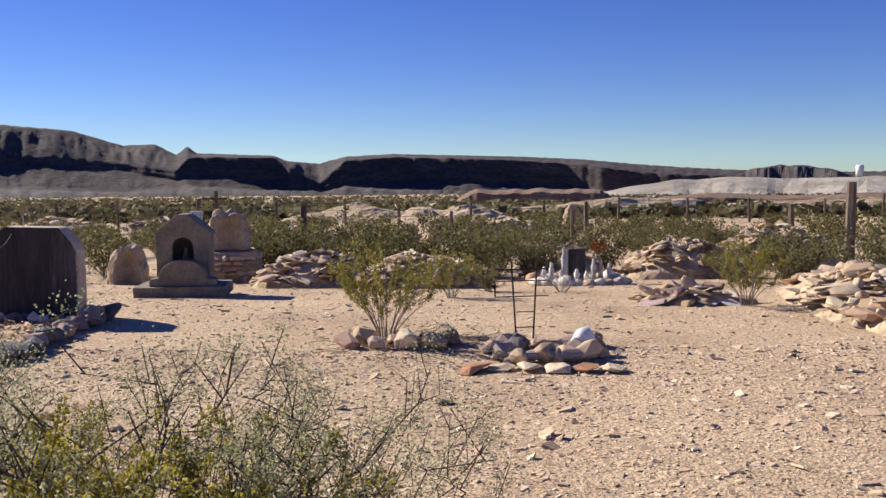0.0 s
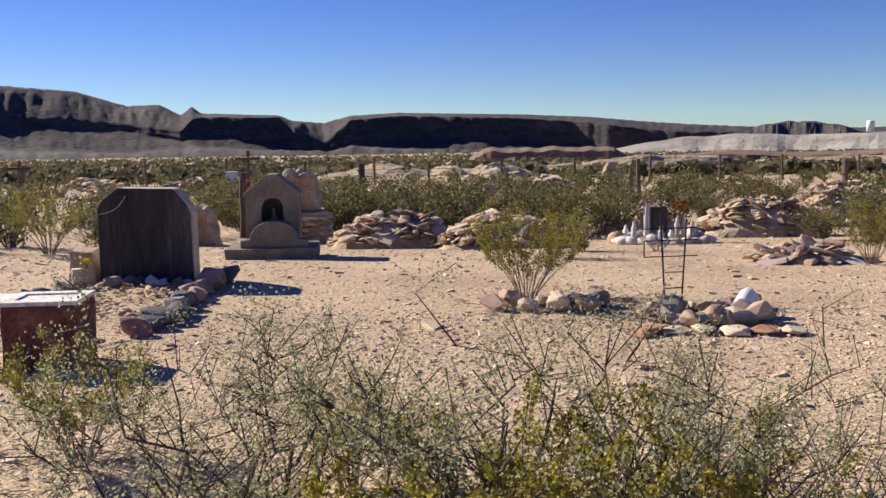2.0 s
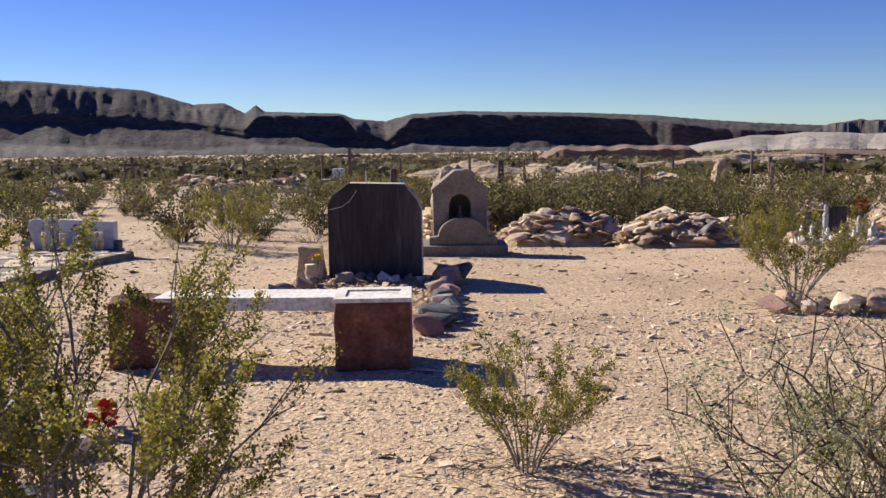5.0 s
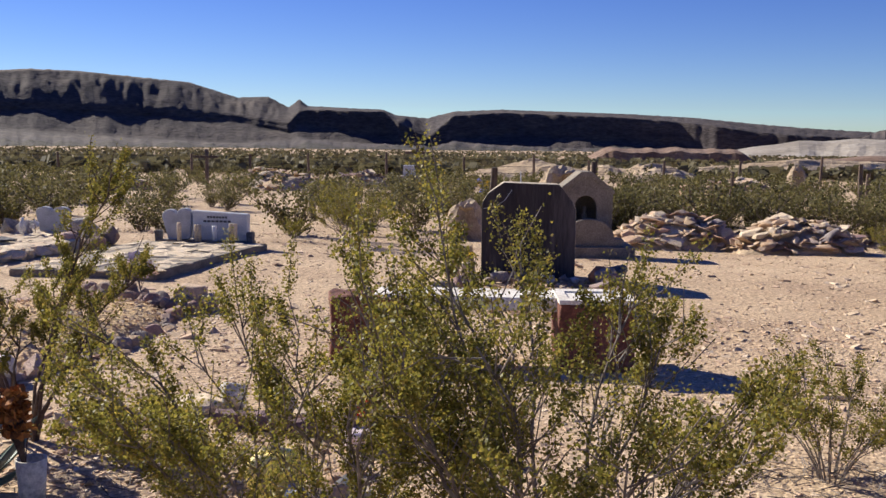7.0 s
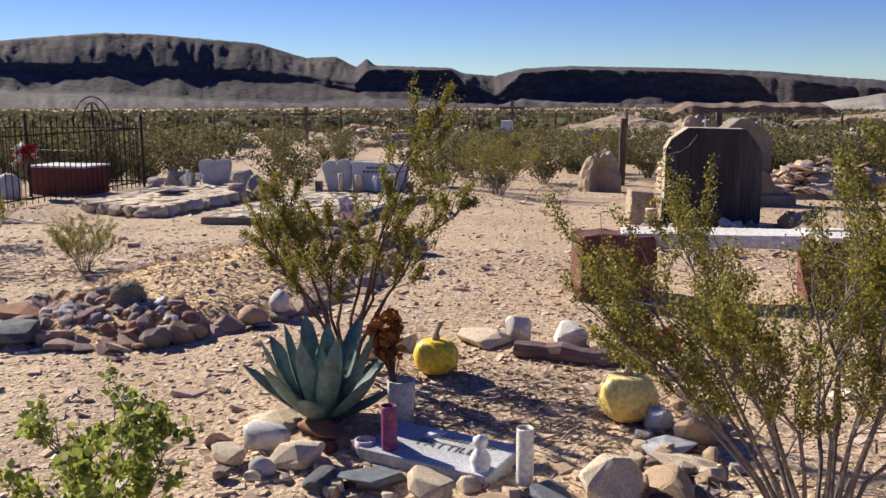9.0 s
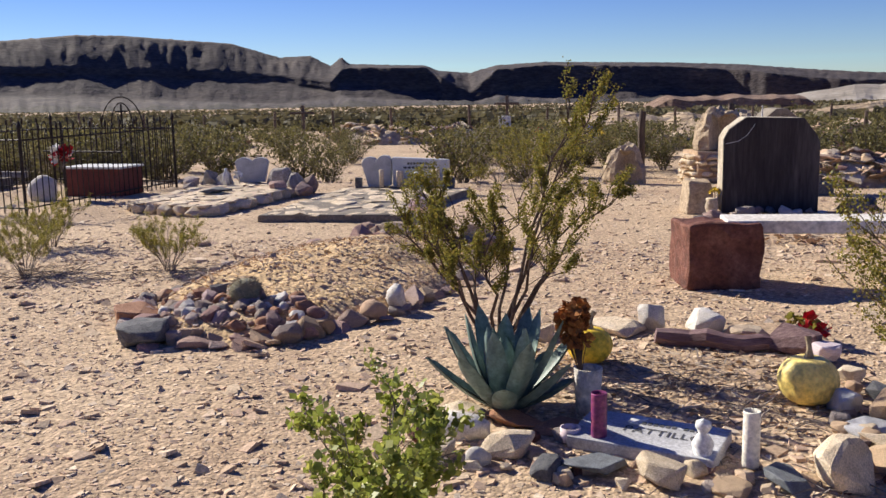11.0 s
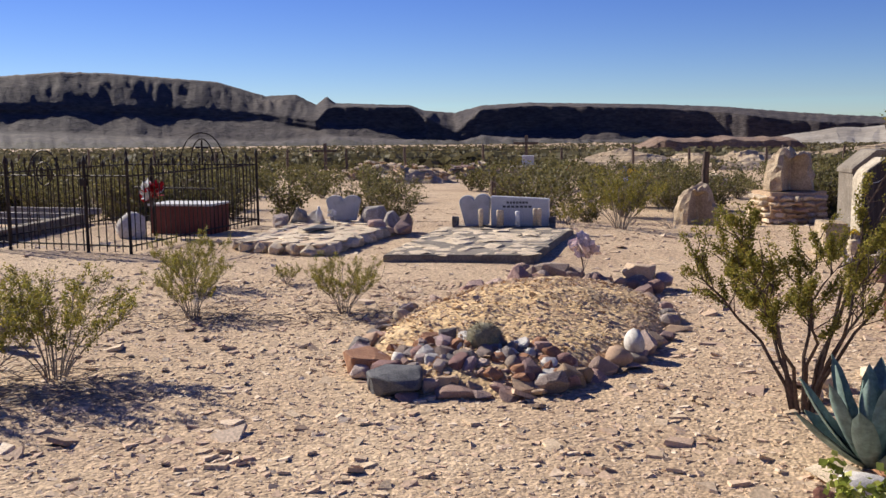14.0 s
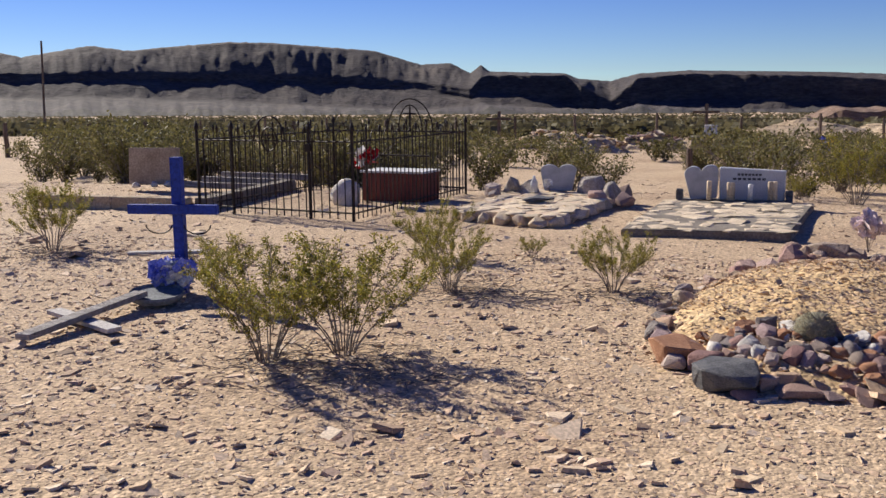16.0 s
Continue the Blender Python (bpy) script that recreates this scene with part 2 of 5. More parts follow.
M_BROWNCAP = material("terracotta_stone", ((0.30, 0.14, 0.075), (0.42, 0.22, 0.12)), 5, 40, 0.85, 0.4)
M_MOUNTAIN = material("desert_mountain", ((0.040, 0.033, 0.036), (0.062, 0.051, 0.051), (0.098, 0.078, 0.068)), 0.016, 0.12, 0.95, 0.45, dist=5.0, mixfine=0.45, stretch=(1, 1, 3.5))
M_FOOT = material("scrub_grown_foothill", ((0.022, 0.020, 0.015), (0.040, 0.035, 0.028), (0.075, 0.063, 0.05)), 0.025, 0.2, 0.95, 0.6, dist=3.0, mixfine=0.5)
M_LEAFPLAIN = material("dull_plain_scrub", ((0.12, 0.105, 0.055), (0.17, 0.15, 0.08)), 0.5, 20, 0.8, 0, island=True, vary=0.4, glow=0.3)
M_TAILING = material("pale_tailings", ((0.22, 0.19, 0.15), (0.31, 0.275, 0.23), (0.38, 0.345, 0.295)), 0.03, 0.25, 0.95, 0.5, dist=3.0, mixfine=0.25)
M_BANK = material("red_brown_earth_bank", ((0.12, 0.072, 0.05), (0.19, 0.125, 0.088), (0.27, 0.19, 0.135)), 0.15, 1.5, 0.95, 0.6, dist=0.6, stretch=(1, 1, 4))
M_TANHILL = material("tan_clay_hill", ((0.34, 0.25, 0.16), (0.46, 0.35, 0.23), (0.52, 0.41, 0.28)), 0.3, 4, 0.95, 0.6, dist=0.2)
M_MOUND = material("yellow_grave_soil", ((0.46, 0.30, 0.15), (0.58, 0.42, 0.23), (0.52, 0.35, 0.2)), 1.5, 30, 0.95, 0.5)
pebbled(M_MOUND, 30, 0.72, 1.25, 0.8)
M_CACTUS = material("straw_spined_cactus", ((0.16, 0.15, 0.09), (0.30, 0.27, 0.19)), 30, 90, 0.9, 0.6)

# ---- builders ----
rng = np.random.RandomState(11)


def gz(x, y):
    """Height of the ground."""
    left = float(np.interp(y, (15.3, 20, 60, 400, 1500), (0, -0.45, -1.1, -6.9, -22)))
    right = float(np.interp(y, (12.3, 15.4, 20, 60, 400, 1500), (0, -0.2, -0.47, -1.1, -6.9, -22)))
    k = min(1.0, max(0.0, (x + 8) / 2))
    base = left + (right - left) * k
    near = max(0.0, 1 - abs(y) / 40)
    return base + near * 0.035 * noise.noise((x * 0.45, y * 0.45, 3.1)) + 0.012 * near * noise.noise((x * 2.1, y * 2.1, 7.7))


class Soup:
    """Vertices and faces, gathered and turned into one mesh."""

    def __init__(self):
        self.v, self.f = [], []

    def tube(self, pts, radii, sides=5, cap=True):
        base = len(self.v)
        n = len(pts)
        for i, p in enumerate(pts):
            p = Vector(p)
            d = (Vector(pts[min(i + 1, n - 1)]) - Vector(pts[max(i - 1, 0)])).normalized()
            a = d.orthogonal().normalized()
            b = d.cross(a)
            for k in range(sides):
                w = 2 * math.pi * k / sides
                self.v.append(p + (a * math.cos(w) + b * math.sin(w)) * radii[i])
        for i in range(n - 1):
            for k in range(sides):
                k2 = (k + 1) % sides
                self.f.append((base + i * sides + k, base + i * sides + k2, base + (i + 1) * sides + k2, base + (i + 1) * sides + k))
        if cap:
            self.f.append(tuple(base + k for k in range(sides))[::-1])
            self.f.append(tuple(base + (n - 1) * sides + k for k in range(sides)))

    def leaf(self, p, d, size, wide=0.45):
        """A small folded blade from p along d."""
        d = Vector(d).normalized()
        s = d.orthogonal().normalized()
        s.rotate(Euler((rng.rand() * 6.3, rng.rand() * 6.3, rng.rand() * 6.3)))
        s = (s - d * s.dot(d)).normalized() * size * wide
        b = len(self.v)
        p = Vector(p)
        self.v += [p, p + d * size * 0.5 + s, p + d * size, p + d * size * 0.5 - s]
        self.f.append((b, b + 1, b + 2, b + 3))

    def box(self, lo, hi):
        b = len(self.v)
        for z in (lo[2], hi[2]):
            self.v += [Vector((lo[0], lo[1], z)), Vector((hi[0], lo[1], z)), Vector((hi[0], hi[1], z)), Vector((lo[0], hi[1], z))]
        self.f += [tuple(b + i for i in q) for q in ((3, 2, 1, 0), (4, 5, 6, 7), (0, 1, 5, 4), (1, 2, 6, 5), (2, 3, 7, 6), (3, 0, 4, 7))]

    def grid(self, rows):
        """Joins rows of equally many points."""
        b, w = len(self.v), len(rows[0])
        for r in rows:
            self.v += r
        for i in range(len(rows) - 1):
            for j in range(w - 1):
                self.f.append((b + i * w + j, b + i * w + j + 1, b + (i + 1) * w + j + 1, b + (i + 1) * w + j))

    def lathe(self, profile, sides=16, wave=None, center=(0, 0, 0)):
        rows = []
        for r, z in profile:
            row = []
            for k in range(sides + 1):
                w = 2 * math.pi * (k % sides) / sides
                rr = r * (wave(w, z) if wave else 1)
                row.append(Vector((center[0] + rr * math.cos(w), center[1] + rr * math.sin(w), center[2] + z)))
            rows.append(row)
        self.grid(rows)

    def mesh(self, name, mat, smooth=False):
        me = bpy.data.meshes.new(name)
        me.from_pydata([tuple(p) for p in self.v], [], self.f)
        me.materials.append(mat)
        if smooth:
            me.polygons.foreach_set("use_smooth", [True] * len(me.polygons))
        me.update()
        return me


def bm_mesh(name, bm, mat, smooth=False):
    me = bpy.data.meshes.new(name)
    bm.to_mesh(me)
    bm.free()
    me.materials.append(mat)
    if smooth:
        me.polygons.foreach_set("use_smooth", [True] * len(me.polygons))
    return me


def thing(name, m, label, category, group=""):
    """An empty at the base of a thing that has parts."""
    ob = new(name)
    ob.empty_display_size = 0.1
    ob.matrix_world = m
    return tagged(ob, label, category, group)


def solo(name, me, m, label, category, group="", kind=""):
    """A thing that is one mesh."""
    ob = new(name, me)
    ob.matrix_world = m
    return tagged(ob, label, category, group, kind)


def part(name, me, parent, m=None, label=""):
    """A mesh under a thing or a part, at the pose m in its frame."""
    ob = new(name, me)
    ob.parent = parent
    if m is not None:
        ob.matrix_basis = m
    return tagged(ob, label)


def on_ground(x, y, rz=0, up=0.0):
    return pose(x, y, gz(x, y) + up, 0, 0, rz)


def scaled(m, sx, sy=None, sz=None):
    return m @ Matrix.Diagonal((sx, sy or sx, sz or sx, 1))


def block(name, size, mat, bevel=0.012, rough=0.004, cuts=2, taper=0.0):
    """A worn block, standing on z = 0, its edges rounded and its faces uneven."""
    bm = bmesh.new()
    bmesh.ops.create_cube(bm, size=1)
    for v in bm.verts:
        k = 1 - taper * (v.co.z + 0.5)
        v.co = Vector((v.co.x * size[0] * k, v.co.y * size[1] * k, (v.co.z + 0.5) * size[2]))
    bmesh.ops.bevel(bm, geom=bm.edges[:], offset=bevel, segments=2, affect="EDGES", profile=0.6)
    if cuts:
        bmesh.ops.subdivide_edges(bm, edges=[e for e in bm.edges if e.calc_length() > 3 * bevel], cuts=cuts, use_grid_fill=True)
    if rough:
        off = Vector((rng.rand() * 50, rng.rand() * 50, rng.rand() * 50))
        for v in bm.verts:
            v.co += Vector(noise.noise_vector(v.co * 5 + off)) * rough * 1.6 + Vector(noise.noise_vector(v.co * 18 + off)) * rough * 0.6
    bmesh.ops.recalc_face_normals(bm, faces=bm.faces[:])
    return bm_mesh(name, bm, mat)


def outline_block(name, pts, depth, mat, bevel=0.008, rough=0.0):
    """A slab of the given outline in x and z, depth thick along y."""
    bm = bmesh.new()
    f = bm.faces.new([bm.verts.new((x, 0, z)) for x, z in pts])
    ext = bmesh.ops.extrude_face_region(bm, geom=[f])
    bmesh.ops.translate(bm, vec=(0, depth, 0), verts=[e for e in ext["geom"] if isinstance(e, bmesh.types.BMVert)])
    bmesh.ops.recalc_face_normals(bm, faces=bm.faces[:])
    if bevel:
        bmesh.ops.bevel(bm, geom=bm.edges[:], offset=bevel, segments=1, affect="EDGES")
    bmesh.ops.triangulate(bm, faces=[f for f in bm.faces if len(f.verts) > 4])
    if rough:
        off = Vector((rng.rand() * 50, rng.rand() * 50, 0))
        for v in bm.verts:
            v.co += Vector(noise.noise_vector(v.co * 6 + off)) * rough
    return bm_mesh(name, bm, mat)


def hull_rock(seed, flat=1.0, n=16, boxy=0.5, ease=0.0):
    """An angular stone, about 1 across, its base near z = 0."""
    r = random.Random(seed)
    bm = bmesh.new()
    for _ in range(n):
        d = Vector((r.gauss(0, 1), r.gauss(0, 1), r.gauss(0, 1))).normalized()
        b = d / max(abs(d.x), abs(d.y), abs(d.z))
        p = d.lerp(b, boxy * r.uniform(0.5, 1.2)) * 0.5 * r.uniform(0.8, 1.05)
        bm.verts.new((p.x * r.uniform(0.95, 1.1), p.y, p.z * flat))
    res = bmesh.ops.convex_hull(bm, input=bm.verts[:])
    bmesh.ops.delete(bm, geom=list({e for e in res["geom_interior"] + res["geom_unused"] if isinstance(e, bmesh.types.BMVert)}), context="VERTS")
    if ease:
        bmesh.ops.dissolve_limit(bm, angle_limit=radians(14), verts=bm.verts[:], edges=bm.edges[:])
        bmesh.ops.bevel(bm, geom=bm.edges[:], offset=ease, segments=1, affect="EDGES", clamp_overlap=True)
        bmesh.ops.triangulate(bm, faces=[f for f in bm.faces if len(f.verts) > 4])
        for v in bm.verts:
            v.co += Vector(noise.noise_vector(v.co * 4 + Vector((seed, 0, 0)))) * ease * 0.7
    lo = min(v.co.z for v in bm.verts)
    for v in bm.verts:
        v.co.z -= lo * 0.75
    return bm


def cobble(seed, flat=0.75):
    r = random.Random(seed)
    bm = bmesh.new()
    bmesh.ops.create_icosphere(bm, subdivisions=2, radius=0.5)
    off = Vector((r.uniform(0, 90), r.uniform(0, 90), r.uniform(0, 90)))
    for v in bm.verts:
        v.co *= 1 + 0.38 * noise.noise(v.co * 2.2 + off) + 0.1 * noise.noise(v.co * 6 + off)
        v.co.z = v.co.z * flat + 0.3 * flat
    return bm


_lib = {}


def stone_mesh(kind, mat):
    """One of a few shared stone meshes of a kind."""
    key = (kind, mat.name)
    if key not in _lib:
        if kind == "round":
            _lib[key] = [bm_mesh("stone", cobble(s), mat, True) for s in range(6)]
        elif kind == "slab":
            _lib[key] = [bm_mesh("stone", hull_rock(s + 40, 0.3, 20, 0.9, 0.016), mat) for s in range(8)]
        elif kind == "flag":
            _lib[key] = [bm_mesh("flagstone", hull_rock(s + 80, 0.16, 22, 1.0, 0.012), mat) for s in range(8)]
        else:
            _lib[key] = [bm_mesh("stone", hull_rock(s + 120, 0.72, 20, 0.8, 0.055), mat) for s in range(9)]
    return random.choice(_lib[key])


def stone(parent, x, y, z, s, kind="rock", mat=None, tilt=12, name="stone", sz=None, rz=None):
    """A stone as a part of a thing, in the thing's frame."""
    m = pose(x, y, z, random.uniform(-tilt, tilt), random.uniform(-tilt, tilt), random.uniform(0, 360) if rz is None else rz)
    ax = random.uniform(0.8, 1.25)
    return part(name, stone_mesh(kind, mat or M_MIX), parent, scaled(m, s * ax, s / ax, sz or s * random.uniform(0.8, 1.15)))


def rubble(count, place, size, mat, flat=0.35, name="rubble"):
    """Many small angular stones as one mesh; place(i) gives x, y, z."""
    shapes = [hull_rock(300 + k, flat, 9, 0.7) for k in range(8)]
    data = []
    for bm in shapes:
        bm.verts.ensure_lookup_table()
        data.append(([v.co.copy() for v in bm.verts], [tuple(v.index for v in f.verts) for f in bm.faces]))
        bm.free()
    s = Soup()
    for i in range(count):
        vs, fs = data[rng.randint(8)]
        k = size * math.exp(rng.normal(0, 0.35))
        m = pose(*place(i), *(rng.normal(0, 18, 2)), rng.rand() * 360) @ Matrix.Diagonal((k * rng.uniform(0.7, 1.4), k, k * rng.uniform(0.7, 1.2), 1))
        b = len(s.v)
        s.v += [m @ v for v in vs]
        s.f += [tuple(b + q for q in f) for f in fs]
    return s.mesh(name, mat)

# ---- plants ----


def shrub(seed, height, width, stems, twigs, leaves, leaf, mat_leaf, mat_stem, name, lean=(0, 0), thick=0.011, low=0.35, spread=0.05, kink=0.12, upright=0.5, joined=False, clump=2.0, droop=0.35, shoots=()):
    """Meshes of the stems and of the foliage of a desert shrub, rooted at the origin."""
    r = random.Random(seed)
    fo, made = Soup(), []
    ends = []
    for k in range(stems + len(shoots)):
        st = Soup()
        w = 2 * math.pi * (k + r.uniform(-0.4, 0.4)) / stems
        reach = width * 0.5 * math.sqrt(r.uniform(0.05, 1.0))
        h = height * (1 - droop * (reach / (width * 0.5)) ** 2) * r.uniform(0.78, 1.0)
        tip = Vector((math.cos(w) * reach + lean[0], math.sin(w) * reach + lean[1], h))
        if k >= stems:
            tip = Vector(shoots[k - stems])
        pts, n = [], 7
        root = Vector((math.cos(w) * 0.05, math.sin(w) * 0.05, -0.03))
        for i in range(n + 1):
            q = i / n
            p = Vector((root.x + (tip.x - root.x) * q ** (1 + upright * 0.5), root.y + (tip.y - root.y) * q ** (1 + upright * 0.5), root.z + (tip.z - root.z) * q ** 0.85))
            p += Vector((r.uniform(-1, 1), r.uniform(-1, 1), r.uniform(-0.4, 0.4))) * kink * 0.3 * q * height
            pts.append(p)
        st.tube(pts, [thick * (1 - 0.75 * i / n) * height ** 0.5 for i in range(n + 1)], 3 if joined else 5, False)
        for j in range(twigs):
            q = r.uniform(low, 1.0)
            i = min(n - 1, int(q * n))
            a = pts[i].lerp(pts[i + 1], q * n - i)
            out = Vector((a.x, a.y, 0)).normalized() if a.xy.length > 0.02 else Vector((1, 0, 0))
            d = (out * r.uniform(0.1, 0.9) + Vector((r.uniform(-0.8, 0.8), r.uniform(-0.8, 0.8), r.uniform(0.35, 1.2)))).normalized()
            ln = height * r.uniform(0.10, 0.24)
            mid = a + d * ln * 0.5 + Vector((r.uniform(-1, 1), r.uniform(-1, 1), r.uniform(-1, 1))) * ln * kink
            b = a + d * ln + Vector((0, 0, ln * 0.15))
            st.tube([a, mid, b], [thick * 0.33, thick * 0.25, thick * 0.16], 3 if joined else 4, False)
            ends.append((mid, b))
        made.append(st)
    if joined:
        st = Soup()
        for o in made:
            k = len(st.v)
            st.v += o.v
            st.f += [tuple(k + i for i in f) for f in o.f]
        made = [st]
    per = max(1, leaves // max(1, len(ends)))
    for a, b in ends:
        for _ in range(int(per * clump * r.random() ** (clump - 1))):
            q = r.uniform(0.0, 1.1)
            p = a.lerp(b, q) + Vector((r.gauss(0, 1), r.gauss(0, 1), r.gauss(0, 1))) * spread * height * 0.45
            fo.leaf(p, (r.uniform(-1, 1), r.uniform(-1, 1), r.uniform(-0.3, 1.2)), leaf * r.uniform(0.6, 1.4))
    return [o.mesh(name + "_stem", mat_stem) for o in made], fo.mesh(name + "_foliage", mat_leaf)


def bush(meshes, x, y, s=1.0, rz=0, label="olive-green creosote bush on gravel", group="", name="creosote_bush", sz=None, sy=None):
    ob = thing(name, scaled(on_ground(x, y, rz), s, sy or s, sz or s), label, "bush", group)
    for me in meshes[0]:
        part("stem" if len(meshes[0]) > 1 else "branchwork", me, ob)
    part("foliage", meshes[1], ob)
    return ob

# ---- ground, banks, mountains ----


def spaced(knots):
    """Coordinates along an axis: from each knot to the next at its own step."""
    out = []
    for (a, step), (b, _) in zip(knots, knots[1:]):
        out += list(np.linspace(a, b, max(2, int(round((b - a) / step))), endpoint=False))
    return out + [knots[-1][0]]


xs = spaced(((-2500, 150), (-400, 30), (-60, 4), (-22, 0.2), (13, 2), (60, 20), (400, 120), (2500, 1)))
ys = spaced(((-900, 90), (-60, 6), (1.0, 0.17), (22, 0.6), (60, 8), (400, 60), (1400, 1)))
s = Soup()
s.grid([[Vector((x, y, gz(x, y))) for x in xs] for y in ys])
ground = solo("ground", s.mesh("ground", M_GROUND, True), pose(0, 0, 0), "pale tan desert soil strewn with stone chips", "ground", kind="structure")

SKY_AZ = (-100, -60, -45, -42.5, -41, -37.5, -35.4, -33.6, -30, -27.5, -21.5, -18.8, -17, -15.8, -15.2, -14.7, -10.2, -9.5, -7.6, -6, -3.2, 4, 8, 11.5, 14, 18, 22, 60, 100)
SKY_EL = (60, 75, 72, 80, 71, 90, 82, 88, 97, 96, 82, 58, 60, 42, 57, 45, 40, 31, 26, 38, 42, 36, 30, 20, 14, 7, 4, 4, 4)
RIM_EL = (20, 30, 40, 45, 44, 46, 46, 45, 44, 42, 34, 26, 20, 14, 34, 38, 36, 22, -10, 30, 36, 29, 20, 6, 0, -2, -4, -6, -6)
FOOT_EL = (-10, 0, 4, 8, 8, 8, 6, 4, 0, -6, -16, -20, -16, -14, -8, -12, -20, -24, -26, -14, -20, -27, -28, -28, -28, -28, -28, -28, -28)


def mountain():
    """Mesas: a scrubby talus apron, a steep dark slope, an upright cliff band and a gullied upper slope."""
    az = np.concatenate((np.arange(-100, -50, 1.0), np.arange(-50, 26, 0.13), np.arange(26, 100.1, 1.0)))
    steps = [("talus", q / 9) for q in range(10)] + [("slope", q / 5) for q in range(1, 6)] + [("cliff", q / 5) for q in range(1, 6)] + [("upper", q / 13) for q in range(1, 14)] + [("back", 1.0)]
    rows = [[] for _ in steps]
    for a in az:
        t = radians(a)
        top, rim, foot = (float(np.interp(a, SKY_AZ, e)) / 1672 for e in (SKY_EL, RIM_EL, FOOT_EL))
        bench = float(np.interp(a, (-60, -19, -16, -12), (11, 11, 14, 40))) / 1672
        ledge = max(foot, rim - bench)
        wide = noise.noise((a * 0.13, 1.5, 0)) * 34 + noise.noise((a * 0.42, 4.5, 0)) * 13
        column = noise.noise((a * 1.5, 6.5, 0)) * 4.5 + noise.noise((a * 4.0, 8.5, 0)) * 2.2
        spur = abs(noise.noise((a * 0.38, 2.2, 0))) * 26 + abs(noise.noise((a * 1.1, 12.2, 0))) * 9
        base_r = 1230 - wide
        slope_run = max(4.0, (ledge - foot) * 1250 * 2.9)
        cliff_run = 2.0 + (rim - ledge) * 1250 * 0.16
        for (zone, q), row in zip(steps, rows):
            if zone == "talus":
                r = 640 + (base_r - 640) * q
                z = -11.4 + (foot * r + 12.9) * q ** 1.9
                rough = q ** 1.5 * (1 - q) * 2.6
                z += (spur - 9) * rough * 0.8 + noise.noise((a * 2.4, q * 7, 5)) * 5 * rough + noise.noise((a * 6, q * 16, 6)) * 2.2 * rough
            elif zone == "slope":
                r = base_r + slope_run * q + noise.noise((a * 0.5, q * 0.6, 15)) * 9 * (1 - 0.6 * q)
                z = 1.5 + r * (foot + (ledge - foot) * q) + (noise.noise((a * 1.6, q * 2.5, 17)) * 4.5 + noise.noise((a * 5, q * 5, 27)) * 1.6) * (1 - q)
            elif zone == "cliff":
                step = 1.6 * (q > 0.45)
                r = base_r + slope_run + cliff_run * q + column + step
                z = 1.5 + r * (ledge + (rim - ledge) * q) + noise.noise((a * 1.3, 3, 9)) * 1.6 * q
            else:
                k = q if zone == "upper" else 1.0
                gully = abs(noise.noise((a * 0.9 + q * 0.3, 5.5, q * 0.7))) * 19 + abs(noise.noise((a * 2.3, 1.5, q * 1.1))) * 13 + noise.noise((a * 5.0, 7.5, q * 3)) * 4
                r = base_r + slope_run + cliff_run + 95 * k + column * (1 - k) + 3
                el = rim + (top - rim) * (0.72 * k + 0.28 * (1 - (1 - k) ** 3))
                deep = math.sin(math.pi * min(1, k * 1.02)) * min(1.0, (top - rim) * 1250 / 26)
                z = 1.5 + r * el - (gully - 8) * 0.4 * max(0.0, deep) + noise.noise((a * 3.4, q * 9, 3)) * 1.1
                if zone == "back":
                    r, z = r + 40, z - 60
            row.append(Vector((-4 + r * math.sin(t), r * math.cos(t), z)))
    s, low = Soup(), Soup()
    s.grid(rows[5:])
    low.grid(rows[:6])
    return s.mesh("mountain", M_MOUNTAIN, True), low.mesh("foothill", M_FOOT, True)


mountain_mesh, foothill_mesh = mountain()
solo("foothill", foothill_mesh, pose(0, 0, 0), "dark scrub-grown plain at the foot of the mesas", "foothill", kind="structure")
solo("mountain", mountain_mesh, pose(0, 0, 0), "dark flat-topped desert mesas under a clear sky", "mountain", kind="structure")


def ridge(name, az0, az1, dist, depth, top, base, mat, label, seed, face=0.15, wob=0.25, shape=None):
    """A long low bank along an arc, with a steep near face and a flat top."""
    s = Soup()
    rows = []
    n = 90
    for k, (q, hq) in enumerate(((0, 0.0), (face * 0.4, 0.45), (face, 0.93), (face + 0.12, 1.0), (0.6, 1.0), (1.0, 0.75))):
        row = []
        for i in range(n + 1):
            u = i / n
            a = radians(az0 + (az1 - az0) * u)
            end = min(1, min(u, 1 - u) * 9) ** 0.6
            r = dist + depth * q + wob * depth * noise.noise((u * 9, seed, 0)) + 0.3 * wob * depth * noise.noise((u * 40, seed, k))
            h = base + (top - base) * hq * end * (shape(u) if shape else 1) * (1 + 0.12 * noise.noise((u * 14, seed, 5)))
            row.append(Vector((1.0 + r * math.sin(a), r * math.cos(a), h)))
        rows.append(row)
    s.grid(rows)
    return solo(name, s.mesh(name, mat), pose(0, 0, 0), label, name.replace("_", " "), kind="structure")


